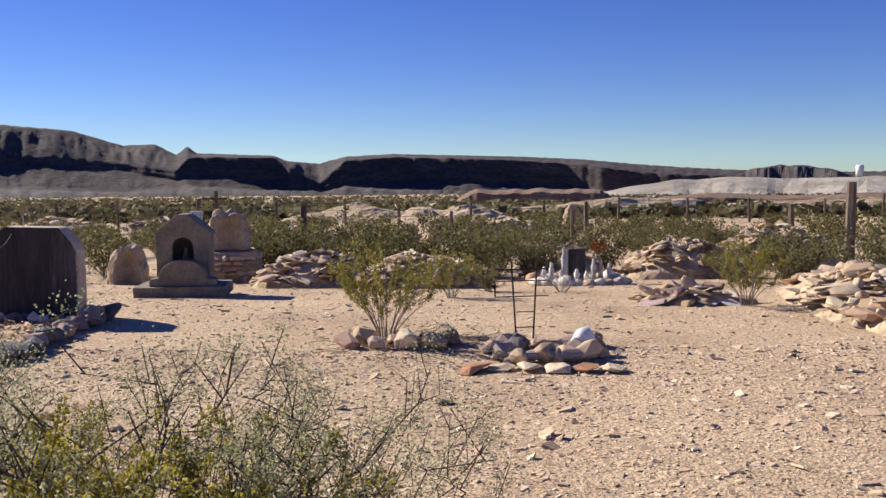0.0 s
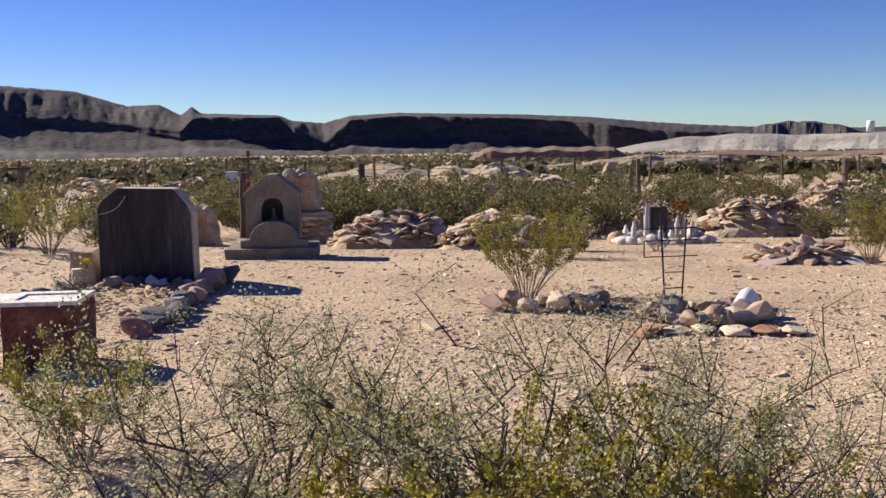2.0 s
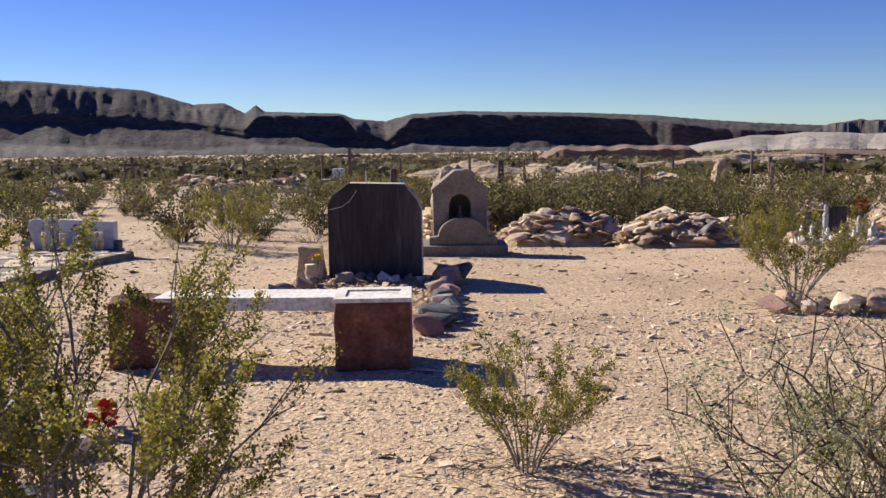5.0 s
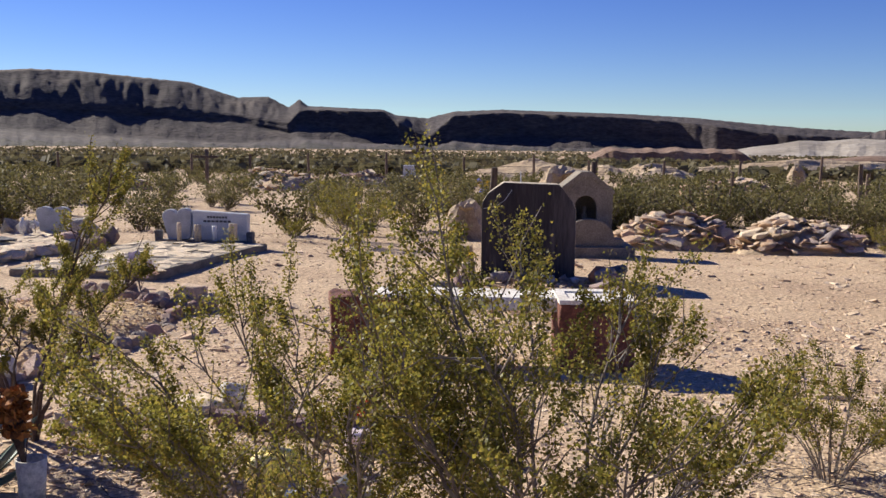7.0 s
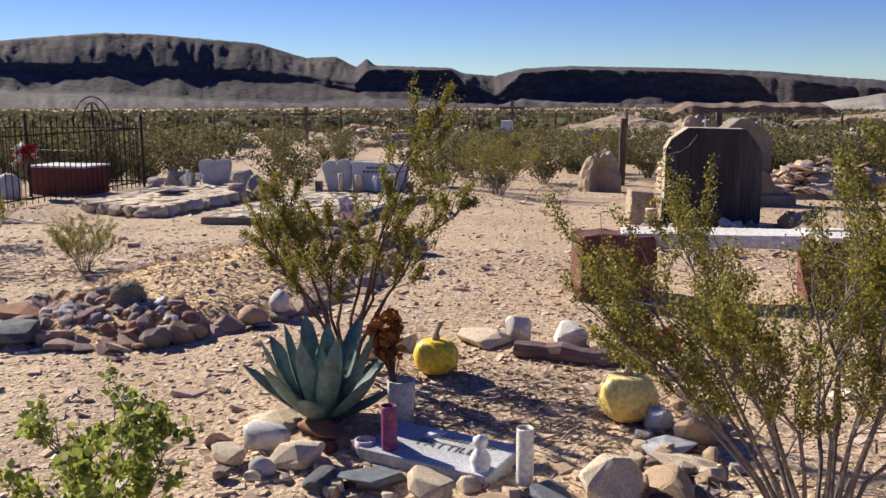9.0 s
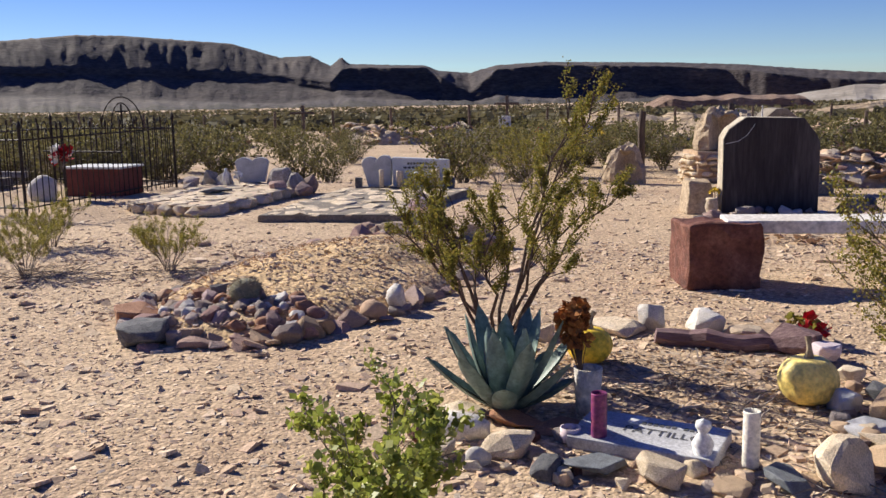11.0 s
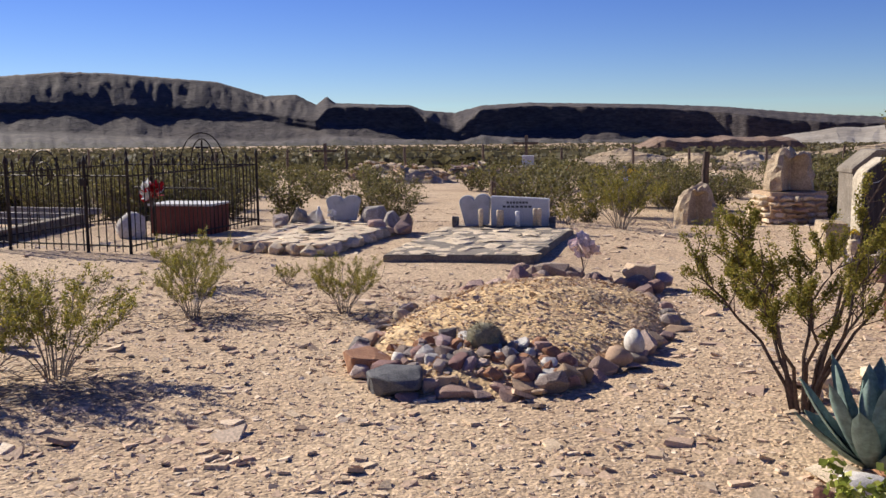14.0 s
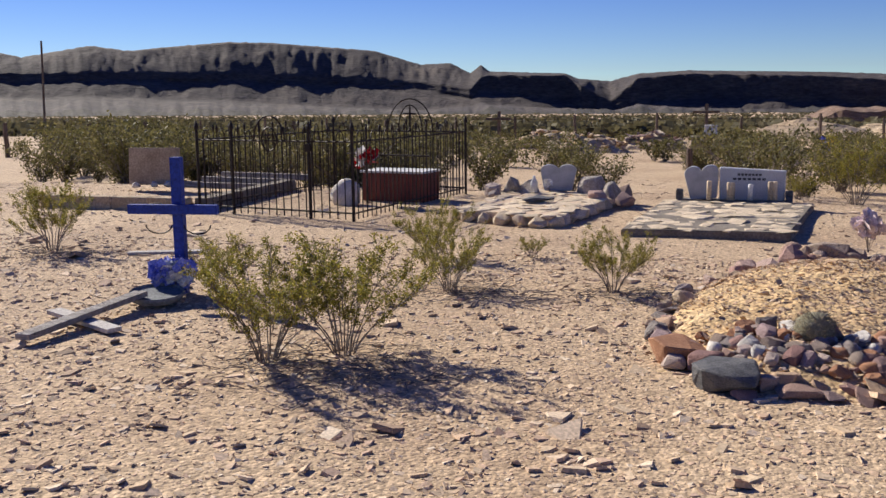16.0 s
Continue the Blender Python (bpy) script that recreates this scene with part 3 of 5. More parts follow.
ridge("earth_bank", 0.2, 10.2, 150, 50, -0.75, -4.6, M_BANK, "straight red-brown earth bank across the plain", 3.3, 0.03, 0.012)
ridge("earth_bank", 9.5, 40, 95, 25, -0.45, -3.2, M_BANK, "eroded brown gully bank with a tan rim", 6.3, 0.05, 0.16)
ridge("tailings_hill", 9.0, 48, 420, 160, 5.0, -9, M_TAILING, "pale grey mine tailings hills in the distance", 9.1, 0.5, 0.25, lambda u: 0.55 + 0.5 * abs(noise.noise((u * 7, 2, 2))) + 0.25 * u)
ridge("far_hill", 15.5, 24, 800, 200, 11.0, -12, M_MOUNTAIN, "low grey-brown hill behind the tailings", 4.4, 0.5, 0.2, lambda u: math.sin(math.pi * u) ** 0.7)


def hill(name, x, y, rx, ry, h, mat, label, seed, n=30):
    """A rough natural mound on the ground."""
    s = Soup()
    rows = []
    for i in range(n + 1):
        row = []
        for j in range(n + 1):
            u, v = 2 * i / n - 1, 2 * j / n - 1
            q = max(0, 1 - u * u) * max(0, 1 - v * v)
            z = h * q ** 0.7 * (0.75 + 0.5 * noise.noise((u * 2.3 + seed, v * 2.3, 0)) + 0.22 * noise.noise((u * 7 + seed, v * 7, 1)))
            row.append(Vector((u * rx, v * ry, z - 0.06 - gz(x, y) + gz(x + u * rx, y + v * ry))))
        rows.append(row)
    s.grid(rows)
    me = s.mesh(name, mat)
    return solo(name, me, on_ground(x, y), label, "mound", kind="structure")


hill("clay_hill", -3.5, 62, 6.5, 4, 1.3, M_TANHILL, "pale tan clay mound among desert scrub", 1)
hill("clay_hill", 1.5, 58, 4.0, 3, 1.1, M_TANHILL, "pale tan clay mound among desert scrub", 5)
hill("clay_hill", 14, 70, 12, 4, 1.3, M_TANHILL, "low tan clay ridge among desert scrub", 9)
hill("clay_hill", 32, 75, 14, 4, 1.2, M_TANHILL, "low tan clay ridge among desert scrub", 14)

# ---- plants: shared meshes ----
CREO_BIG = [shrub(s, 1.38, 1.5, 18, 17, 54000, 0.0100, M_LEAF, M_STEM, "creosote", spread=0.024, low=0.42, thick=0.009, lean=(-0.1, -0.05), clump=2.4, droop=0.28) for s in (1, 2)]
CREO_TALL = shrub(5, 1.12, 1.55, 10, 15, 36000, 0.0115, M_LEAF, M_STEMBROWN, "creosote", lean=(-0.05, 0.0), thick=0.012, spread=0.026, low=0.45, clump=2.6, kink=0.2, droop=0.2, shoots=((0.42, 0.1, 1.45), (0.6, -0.05, 1.5)))
CREO_MID = [shrub(s, 0.75, 1.1, 17, 12, 12500, 0.012, M_LEAF, M_STEM, "creosote", spread=0.038, low=0.3, thick=0.006, clump=2.0) for s in (11, 12, 13)]
CREO_YELLOW = [shrub(s, 0.75, 1.1, 14, 12, 11000, 0.0125, M_LEAFYELLOW, M_STEMBROWN, "creosote", spread=0.034, low=0.4, thick=0.007, clump=2.4, kink=0.25) for s in (14, 15)]
CREO_FAR = [shrub(s, 1.0, 1.9, 13, 8, 2300, 0.042, M_LEAFFAR, M_STEM, "creosote", spread=0.13, low=0.04, thick=0.012, joined=True, clump=1.6) for s in (21, 22, 23, 24)]
CREO_PLAIN = [shrub(s, 1.0, 2.0, 9, 6, 750, 0.085, M_LEAFFAR, M_STEM, "creosote", spread=0.14, low=0.04, thick=0.014, joined=True, clump=1.5) for s in (25, 26, 27)]
WISPY = [shrub(s, 1.15, 1.7, 15, 16, 19000, 0.0105, M_LEAFGRAY, M_STEMBROWN, "thornbush", spread=0.075, low=0.18, thick=0.0105, kink=0.6, upright=0.1) for s in (31, 32)]
LEAFY = shrub(41, 0.66, 0.6, 11, 13, 3000, 0.028, M_LEAFBRIGHT, M_STEM, "leafy", spread=0.05, low=0.15, thick=0.007)

bush(CREO_BIG[0], -4.25, 3.4, 0.95, 0, "large olive creosote bush with grey stems", "creosote bushes", sz=0.93)
bush(CREO_BIG[1], -3.6, 3.4, 1.02, 0, "large olive creosote bush with grey stems", "creosote bushes", sz=1.04)
bush(CREO_TALL, -6.4, 5.3, 1.0, 0, "tall open creosote bush with dark stems", "creosote bushes", sy=0.6)
bush(WISPY[0], -1.05, 3.75, 0.95, 20, "sparse grey-green thorn bush", "thorn bushes", "thorn_bush")
bush(WISPY[1], 0.0, 3.55, 1.0, 70, "sparse grey-green thorn bush", "thorn bushes", "thorn_bush")
bush(WISPY[0], 0.75, 3.6, 0.85, 200, "sparse grey-green thorn bush", "thorn bushes", "thorn_bush")
bush(CREO_YELLOW[0], -0.1, 3.35, 1.2, 10, "yellow-green creosote growing among thorn branches", "creosote bushes")
bush(CREO_YELLOW[1], 0.45, 3.4, 1.1, 60, "yellow-green creosote growing among thorn branches", "creosote bushes")
bush(CREO_MID[2], -0.75, 4.9, 0.75, 10, "yellow-green creosote growing behind thorn branches", "creosote bushes")
bush(CREO_MID[0], -2.2, 5.3, 0.9, 0, "small olive creosote bush on gravel", "creosote bushes")
bush(LEAFY, -6.5, 2.95, 1.0, 0, "bright yellow-green leafy shrub at a grave", "", "leafy_shrub")
for x, y, sc, r in ((-11.2, 5.35, 0.95, 10), (-10.82, 5.6, 0.98, 80), (-10.77, 7.6, 0.72, 150), (-11.35, 8.95, 0.75, 200), (-9.5, 7.75, 0.68, 20), (-10.43, 9.15, 0.3, 60), (-15.3, 8.5, 0.95, 0), (-12.55, 7.15, 0.6, 90), (0.5, 10.1, 1.35, 0), (-6.9, 15.9, 1.4, 50), (-7.75, 15.5, 0.5, 90), (5.0, 12.4, 1.1, 140), (1.2, 14.2, 0.9, 40)):
    bush(CREO_MID[int(abs(x * 7)) % 3], x, y, sc, r, "low olive creosote bush on open gravel", "creosote bushes")

rs = random.Random(77)
placed = 0
far_bushes = []


def clear(x, y):
    """Open ground where no scrub grows: graves, the paths and the stone heaps."""
    if y < 17:
        return False
    if -7.8 < x + 0.1 * (y - 15) < -5.8 and y < 26:
        return False
    path = -10.2 - (y - 17) * 0.16
    if abs(x - path) < 0.9 and y < 42:
        return False
    for cx, cy, r in ((-3.5, 19.8, 1.7), (-4.2, 17.6, 1.7), (-4.9, 18.6, 1.5), (-5.55, 19.3, 1.3), (-1.4, 17.9, 1.8), (0.55, 17.3, 1.6), (3.4, 17.2, 1.7), (6, 20, 2.0), (9, 22.5, 2.0), (-12, 17, 2.0), (-10, 41, 2.5), (-17.5, 14, 3.5)):
        if math.hypot(x - cx, y - cy) < r:
            return False
    return True


while placed < 480:
    y = 17 + 58 * rs.random() ** 1.35
    x = rs.uniform(-7.9 - 0.8 * y, 1.2 + 0.62 * y)
    if not clear(x, y) or noise.noise((x * 0.12, y * 0.12, 5)) < -0.36:
        continue
    size, turn = rs.uniform(0.6, 1.25) * max(0.55, 1.1 - (y - 17) / 70), rs.uniform(0, 360)
    if y < 30:
        bush(CREO_FAR[placed % 4], x, y, size, turn, "dense olive-green desert scrub bush", "desert scrub", "scrub_bush")
    else:
        far_bushes.append((placed % 3, scaled(on_ground(x, y, turn), size)))
    placed += 1

for x, y, sc in ((-13.2, 17.8, 1.15), (-11.7, 18.6, 1.1), (-10.9, 17.7, 0.75), (-7.4, 19.6, 1.0), (-6.6, 21.5, 1.2), (-8.6, 22.8, 1.1), (-0.5, 20.6, 1.35), (0.9, 21.2, 1.3), (2.1, 20.4, 1.1), (-2.2, 23, 1.35), (-1.0, 23.4, 1.3), (1.8, 15.9, 0.6), (4.9, 22.4, 1.2), (7.6, 17.9, 1.0), (8.3, 19.4, 1.1), (-14.6, 18.5, 1.2), (-16.2, 17.6, 1.1), (-20.5, 18.5, 1.2), (-22.0, 19.6, 1.3), (-23.6, 18.2, 1.1), (-19.3, 19.6, 1.2), (-21.2, 21.2, 1.35), (-24.6, 20.2, 1.3), (-18.2, 18.6, 1.0), (-25.6, 22.2, 1.4), (-22.9, 23.2, 1.4), (-17.5, 20.5, 1.2)):
    bush(CREO_FAR[int(abs(x * 3)) % 4], x, y, sc, rs.uniform(0, 360), "dense olive-green desert scrub bush", "desert scrub", "scrub_bush")
for i in range(22):
    y = rs.uniform(22, 42)
    bush(CREO_PLAIN[i % 3], -10 - 0.62 * y + rs.uniform(-6, 4), y, rs.uniform(0.8, 1.5), rs.uniform(0, 360), "dense olive-green desert scrub bush", "desert scrub", "scrub_bush")

for which, label, name in ((0, "brown stems of scrub on the plain", "scrub_stems"), (1, "dense olive desert scrub covering the plain", "scrub_foliage")):
    s = Soup()
    for k, m in far_bushes:
        me = CREO_PLAIN[k][1] if which else CREO_PLAIN[k][0][0]
        b = len(s.v)
        s.v += [m @ v.co for v in me.vertices]
        s.f += [tuple(b + i for i in f.vertices) for f in me.polygons]
    solo(name, s.mesh(name, M_LEAFFAR if which else M_STEM), pose(0, 0, 0), label, "scrub", kind="stuff")

# low scrub further off, too many to count
s = Soup()
for i in range(8500):
    y = 62 + 640 * rs.random() ** 1.8
    x = rs.uniform(-1.0 * y - 10, 0.75 * y + 10)
    h = rs.uniform(0.4, 1.2)
    c = Vector((x, y, gz(x, y)))
    for k in range(8):
        w = rs.uniform(0, 6.3)
        s.leaf(c + Vector((rs.gauss(0, 0.35), rs.gauss(0, 0.35), rs.uniform(0, 0.5) * h)), (math.cos(w), math.sin(w), rs.uniform(0.2, 1)), h * 0.7, 0.55)
solo("far_scrub", s.mesh("far_scrub", M_LEAFPLAIN), pose(0, 0, 0), "thin olive scrub dotting the far plain", "scrub", kind="stuff")

dead = shrub(51, 0.6, 1.7, 16, 9, 0, 0.01, M_LEAF, M_GRAYWOOD, "dry_brush", thick=0.012, low=0.2, kink=0.5, upright=0.0, joined=True)
for x, y, sc, r in ((-7.9, 20.2, 1.0, 30), (3.0, 15.6, 0.7, 100), (-5.9, 17.6, 0.55, 200)):
    brush = thing("dry_brush", scaled(on_ground(x, y, r), sc), "heap of bare grey dry branches among scrub", "dry brush", "dry brush")
    part("branchwork", dead[0][0], brush)

# ---- dark tombstone and bench ----


def tombstone():
    ob = thing("tombstone", on_ground(-3.86, 11.55, 3, 0.02), "octagonal-topped concrete tombstone with a shade-darkened front on a gravel plot", "gravestone")
    w, h = 0.54, 1.1
    me = outline_block("slab", ((-w, 0), (w, 0), (w, 0.80), (w - 0.05, 0.90), (w - 0.2, h - 0.02), (-w + 0.24, h), (-w + 0.06, h - 0.13), (-w, 0.86)), 0.34, M_CREAMRENDER, 0.012, 0.01)
    part("slab", me, ob)
    # thin near-black front on the cream slab: its shade is in the colour
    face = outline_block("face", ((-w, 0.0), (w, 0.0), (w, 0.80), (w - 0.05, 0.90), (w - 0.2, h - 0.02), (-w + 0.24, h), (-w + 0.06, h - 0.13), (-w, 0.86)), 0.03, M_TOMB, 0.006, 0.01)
    part("face", face, ob, pose(0, -0.032, 0), "weathered streaked face, darkened in colour for shade")
    s = Soup()
    s.tube([(-0.1, 0.08, h), (-0.1, 0.08, h + 0.13)], (0.008, 0.006), 6)
    part("pin", s.mesh("pin", M_PALEGRAY), ob, None, "short pale metal pin")
    s = Soup()
    s.tube([(-w + 0.02, -0.03, 0.80), (-w + 0.16, -0.035, 0.83), (-w + 0.26, -0.03, 0.90), (-w + 0.33, -0.03, 1.0), (-w + 0.36, -0.02, h)], [0.004] * 5, 4)
    part("wire", s.mesh("wire", M_PALEGRAY), ob, None, "loose pale wire")
    return ob


tombstone()
solo("side_block", block("side_block", (0.34, 0.4, 0.4), M_SHRINE, 0.03, 0.012, 2, 0.22), on_ground(-4.66, 11.72, 8, -0.01), "cream cement block beside a dark tombstone", "block")
plot = thing("stone_grave_edging", on_ground(-3.8, 10.2), "rough stones edging a grave plot before a tombstone", "stones")
for i in range(13):
    stone(plot, 0.85 + random.uniform(-0.1, 0.12), 1.2 - i * 0.24, 0.02, random.uniform(0.2, 0.34), "rock", random.choice((M_MIX, M_DARK)))
for i in range(9):
    stone(plot, -0.5 + i * 0.14, 1.15 + random.uniform(-0.08, 0.08), 0.02, random.uniform(0.08, 0.2), "rock", random.choice((M_MIX, M_DARK, M_WHITE)))
for i in range(8):
    stone(plot, -0.85 + random.uniform(-0.2, 0.15), 1.0 - i * 0.2, 0.0, random.uniform(0.12, 0.24), "rock", M_MIX)
stone(plot, 0.78, 1.0, 0.04, 0.34, "round", M_BROWNCAP)
s = Soup()
solo("rubble_patch", rubble(420, lambda i: (-3.85 + rng.uniform(-0.75, 0.8), 10.3 + rng.uniform(-0.9, 1.1), 0.02), 0.055, M_TANSTUFF), pose(0, 0, 0), "loose tan rubble covering a grave plot", "rubble", kind="stuff")
urn = Soup()
urn.lathe(((0.0, 0.0), (0.06, 0.0), (0.05, 0.05), (0.075, 0.13), (0.06, 0.2), (0.07, 0.23), (0.0, 0.22)), 14)
solo("stone_urn", urn.mesh("stone_urn", M_CREAM, True), on_ground(-4.55, 11.2), "pale stone urn beside a tombstone", "urn")


def flower_bunch(name, n, radius, height, mats, stem_mat, seed, petal=0.04, spread=None):
    """Stems with ruffled heads of petals; returns meshes of stems and of each colour of heads."""
    r = random.Random(seed)
    st = Soup()
    heads = []
    for i in range(n):
        w, q = r.uniform(0, 6.3), math.sqrt(r.random())
        top = Vector((math.cos(w) * radius * q, math.sin(w) * radius * q, height * r.uniform(0.5, 1.0)))
        st.tube([(0, 0, 0), top * 0.5 + Vector((0, 0, 0.02)), top], (0.003, 0.003, 0.002), 4, False)
        h = Soup()
        heads.append((h, mats[i % len(mats)]))
        for _ in range(14):
            d = Vector((r.gauss(0, 1), r.gauss(0, 1), r.gauss(0.3, 1))).normalized()
            h.leaf(top + d * petal * 0.2, d, petal * r.uniform(0.8, 1.3), 0.6)
    return [st.mesh(name + "_stems", stem_mat)] + [h.mesh(name + "_bloom", m) for h, m in heads]


def bouquet(name, x, y, up, n, radius, height, mats, label, seed, petal=0.04, stem_mat=None):
    ob = thing(name, on_ground(x, y, 0, up), label, "flowers")
    ms = flower_bunch(name, n, radius, height, mats, stem_mat or M_STEM, seed, petal)
    part("stalk", ms[0], ob)
    for me in ms[1:]:
        part("bloom", me, ob)
    return ob


bouquet("flower_bunch", -4.5, 11.35, 0.2, 5, 0.06, 0.14, (M_YELLOW,), "yellow flowers beside a dark tombstone", 3, 0.028)


def bench():
    ob = thing("stone_bench", on_ground(-4.15, 7.5), "white slab bench on two red-brown stone blocks", "bench")
    r = block("block", (0.54, 0.5, 0.49), M_REDROCK, 0.02, 0.012, 3)
    part("block", r, ob, pose(0.87, 0.0, 0, 0, 0, 6), "squared dark red stone block")
    cap = Soup()
    cap.box((-0.275, -0.255, 0.0), (-0.2, 0.255, 0.03))
    cap.box((0.2, -0.255, 0.0), (0.275, 0.255, 0.03))
    cap.box((-0.2, -0.255, 0.0), (0.2, -0.15, 0.03))
    cap.box((-0.2, 0.15, 0.0), (0.2, 0.255, 0.03))
    cap.box((-0.2, -0.15, -0.002), (0.2, 0.15, 0.017))
    part("cap", cap.mesh("cap", M_PLANK), ob, pose(0.87, 0, 0.49, 0, 0, 6), "white rim with a sunken tray")
    part("block", block("block", (0.56, 0.52, 0.5), M_REDROCK, 0.025, 0.022, 4, 0.04), ob, pose(-0.8, 0.02, -0.01, 0, 0, 10), "rough red-brown boulder with a split face")
    part("seat", block("seat", (1.42, 0.38, 0.1), M_PLANK, 0.01, 0.003, 2), ob, pose(-0.03, 0.06, 0.405, 0, 0, 1), "long white painted seat slab")
    return ob


bench()

# ---- concrete shrine ----


def arch_pts(w, spring, rise, n=12):
    return [(w * math.cos(math.pi * k / n), spring + rise * math.sin(math.pi * k / n)) for k in range(n + 1)]


def shrine():
    ob = thing("grave_shrine", scaled(on_ground(-3.05, 14.95, 6), 1.1), "grey concrete gabled grave shrine with an arched niche", "shrine")
    part("plinth", block("plinth", (1.28, 0.95, 0.15), M_CONCRETE, 0.012, 0.006, 3), ob, pose(0, 0.42, 0))
    hump = [(-0.47, 0.0), (0.47, 0.0), (0.47, 0.10)] + [(0.34 * math.cos(math.pi * k / 14), 0.12 + 0.26 * math.sin(math.pi * k / 14)) for k in range(15)] + [(-0.47, 0.10)]
    part("front_stone", outline_block("front_stone", hump, 0.2, M_CONCRETE, 0.01, 0.006), ob, pose(0.03, 0.06, 0.15), "arched concrete front stone")
    w, eave, top = 0.375, 0.72, 0.98
    niche = arch_pts(0.155, 0.52, 0.17)
    bm = bmesh.new()
    out = [(-w, 0), (-0.155, 0), (-0.155, 0.52)] + [(x, z) for x, z in reversed(niche)][1:-1] + [(0.155, 0.52), (0.155, 0), (w, 0), (w, eave), (0.06, top), (-0.06, top), (-w, eave)]
    part("front_wall", outline_block("front_wall", out, 0.09, M_CONCRETE, 0.0, 0.004), ob, pose(0, 0.3, 0.15))
    body = [(-w + 0.02, 0), (w - 0.02, 0), (w - 0.02, eave - 0.01), (0.05, top - 0.02), (-0.05, top - 0.02), (-w + 0.02, eave - 0.01)]
    bm.free()
    part("side_wall", outline_block("side_wall", [(-w, 0), (-w + 0.1, 0), (-w + 0.1, eave + 0.03), (-w, eave)], 0.42, M_CONCRETE, 0.0), ob, pose(0, 0.39, 0.15))
    part("side_wall", outline_block("side_wall", [(w - 0.1, 0), (w, 0), (w, eave), (w - 0.1, eave + 0.03)], 0.42, M_CONCRETE, 0.0), ob, pose(0, 0.39, 0.15))
    part("back_wall", outline_block("back_wall", body, 0.06, M_CONCRETE, 0.0), ob, pose(0, 0.75, 0.15))
    roof = [(-w - 0.02, eave - 0.02), (-w - 0.02, eave + 0.04), (-0.07, top + 0.04), (0.07, top + 0.04), (w + 0.02, eave + 0.04), (w + 0.02, eave - 0.02), (0.05, top - 0.04), (-0.05, top - 0.04)]
    part("roof", outline_block("roof", roof, 0.56, M_CONCRETE, 0.006, 0.004), ob, pose(0, 0.285, 0.15))
    figure = Soup()
    figure.lathe(((0.0, 0.0), (0.07, 0.0), (0.06, 0.08), (0.045, 0.2), (0.02, 0.25), (0.035, 0.29), (0.02, 0.33), (0.0, 0.335)), 12)
    return ob, figure


shrine_ob, figure = shrine()
solo("niche_figure", figure.mesh("niche_figure", M_CONCRETE, True), on_ground(-3.1, 15.5, 6, 0.44), "small dim stone figure in a shrine niche", "statue")
solo("pedestal_block", block("pedestal_block", (0.24, 0.2, 0.26), M_CONCRETE, 0.01, 0.004, 1), on_ground(-3.1, 15.5, 6, 0.165), "small concrete block inside a shrine niche", "block")


def rock_grotto(x, y, rz, base_w, base_h, dome_w, dome_h, label, group):
    """A dome of stone with a dark opening, on a base of stacked stone."""
    ob = thing("rock_grotto", on_ground(x, y, rz, -0.04), label, "shrine", group)
    if base_h > 0.1:
        rows = int(base_h / 0.11)
        part("core", block("core", (base_w * 0.84, base_w * 0.7, base_h * 0.95), M_TAN, 0.03, 0.03, 2), ob, pose(0, 0, 0.02))
        for k in range(rows):
            n = int(base_w / 0.2) * 2 + 6
            for i in range(n):
                w = 2 * math.pi * i / n + k * 0.3
                c, q = math.cos(w), math.sin(w)
                m = max(abs(c), abs(q)) ** 0.8
                stone(ob, c / m * base_w * 0.43, q / m * base_w * 0.36, k * 0.11, random.uniform(0.2, 0.32), "slab", random.choice((M_CREAM, M_CREAM, M_TAN)), 6, "stone", 0.36)
    s = Soup()
    rows = []
    n = 26
    for i in range(15):
        t = i / 14
        row = []
        for k in range(n + 1):
            w = 2 * math.pi * (k % n) / n - math.pi / 2
            r = dome_w * 0.5 * math.cos(t * math.pi / 2) ** (0.6 if base_h > 0.1 else 1.0)
            z = dome_h * math.sin(t * math.pi / 2)
            open_q = abs(((w + math.pi / 2 + math.pi) % (2 * math.pi)) - math.pi)
            if open_q < 0.62 and t < 0.62:
                r *= 0.12
            p = Vector((r * math.cos(w), r * math.sin(w), z))
            p *= 1 + 0.16 * noise.noise(p * 4 + Vector((x, y, 0))) + 0.10 * noise.noise(p * 11 + Vector((x, y, 0)))
            row.append(p)
        rows.append(row)
    s.grid(rows)
    part("dome", s.mesh("dome", M_SHRINE), ob, pose(0, 0, base_h), "rough mortared stone dome with a dark niche")
    return ob


rock_grotto(-3.45, 19.9, 14, 1.35, 0.72, 0.95, 0.8, "rough stone grotto on a stacked sandstone base", "stone grottoes")
rock_grotto(-5.3, 19.2, 10, 0.8, 0.0, 0.85, 0.85, "small conical stone grotto with a dark opening", "stone grottoes")

# ---- stone heaps ----


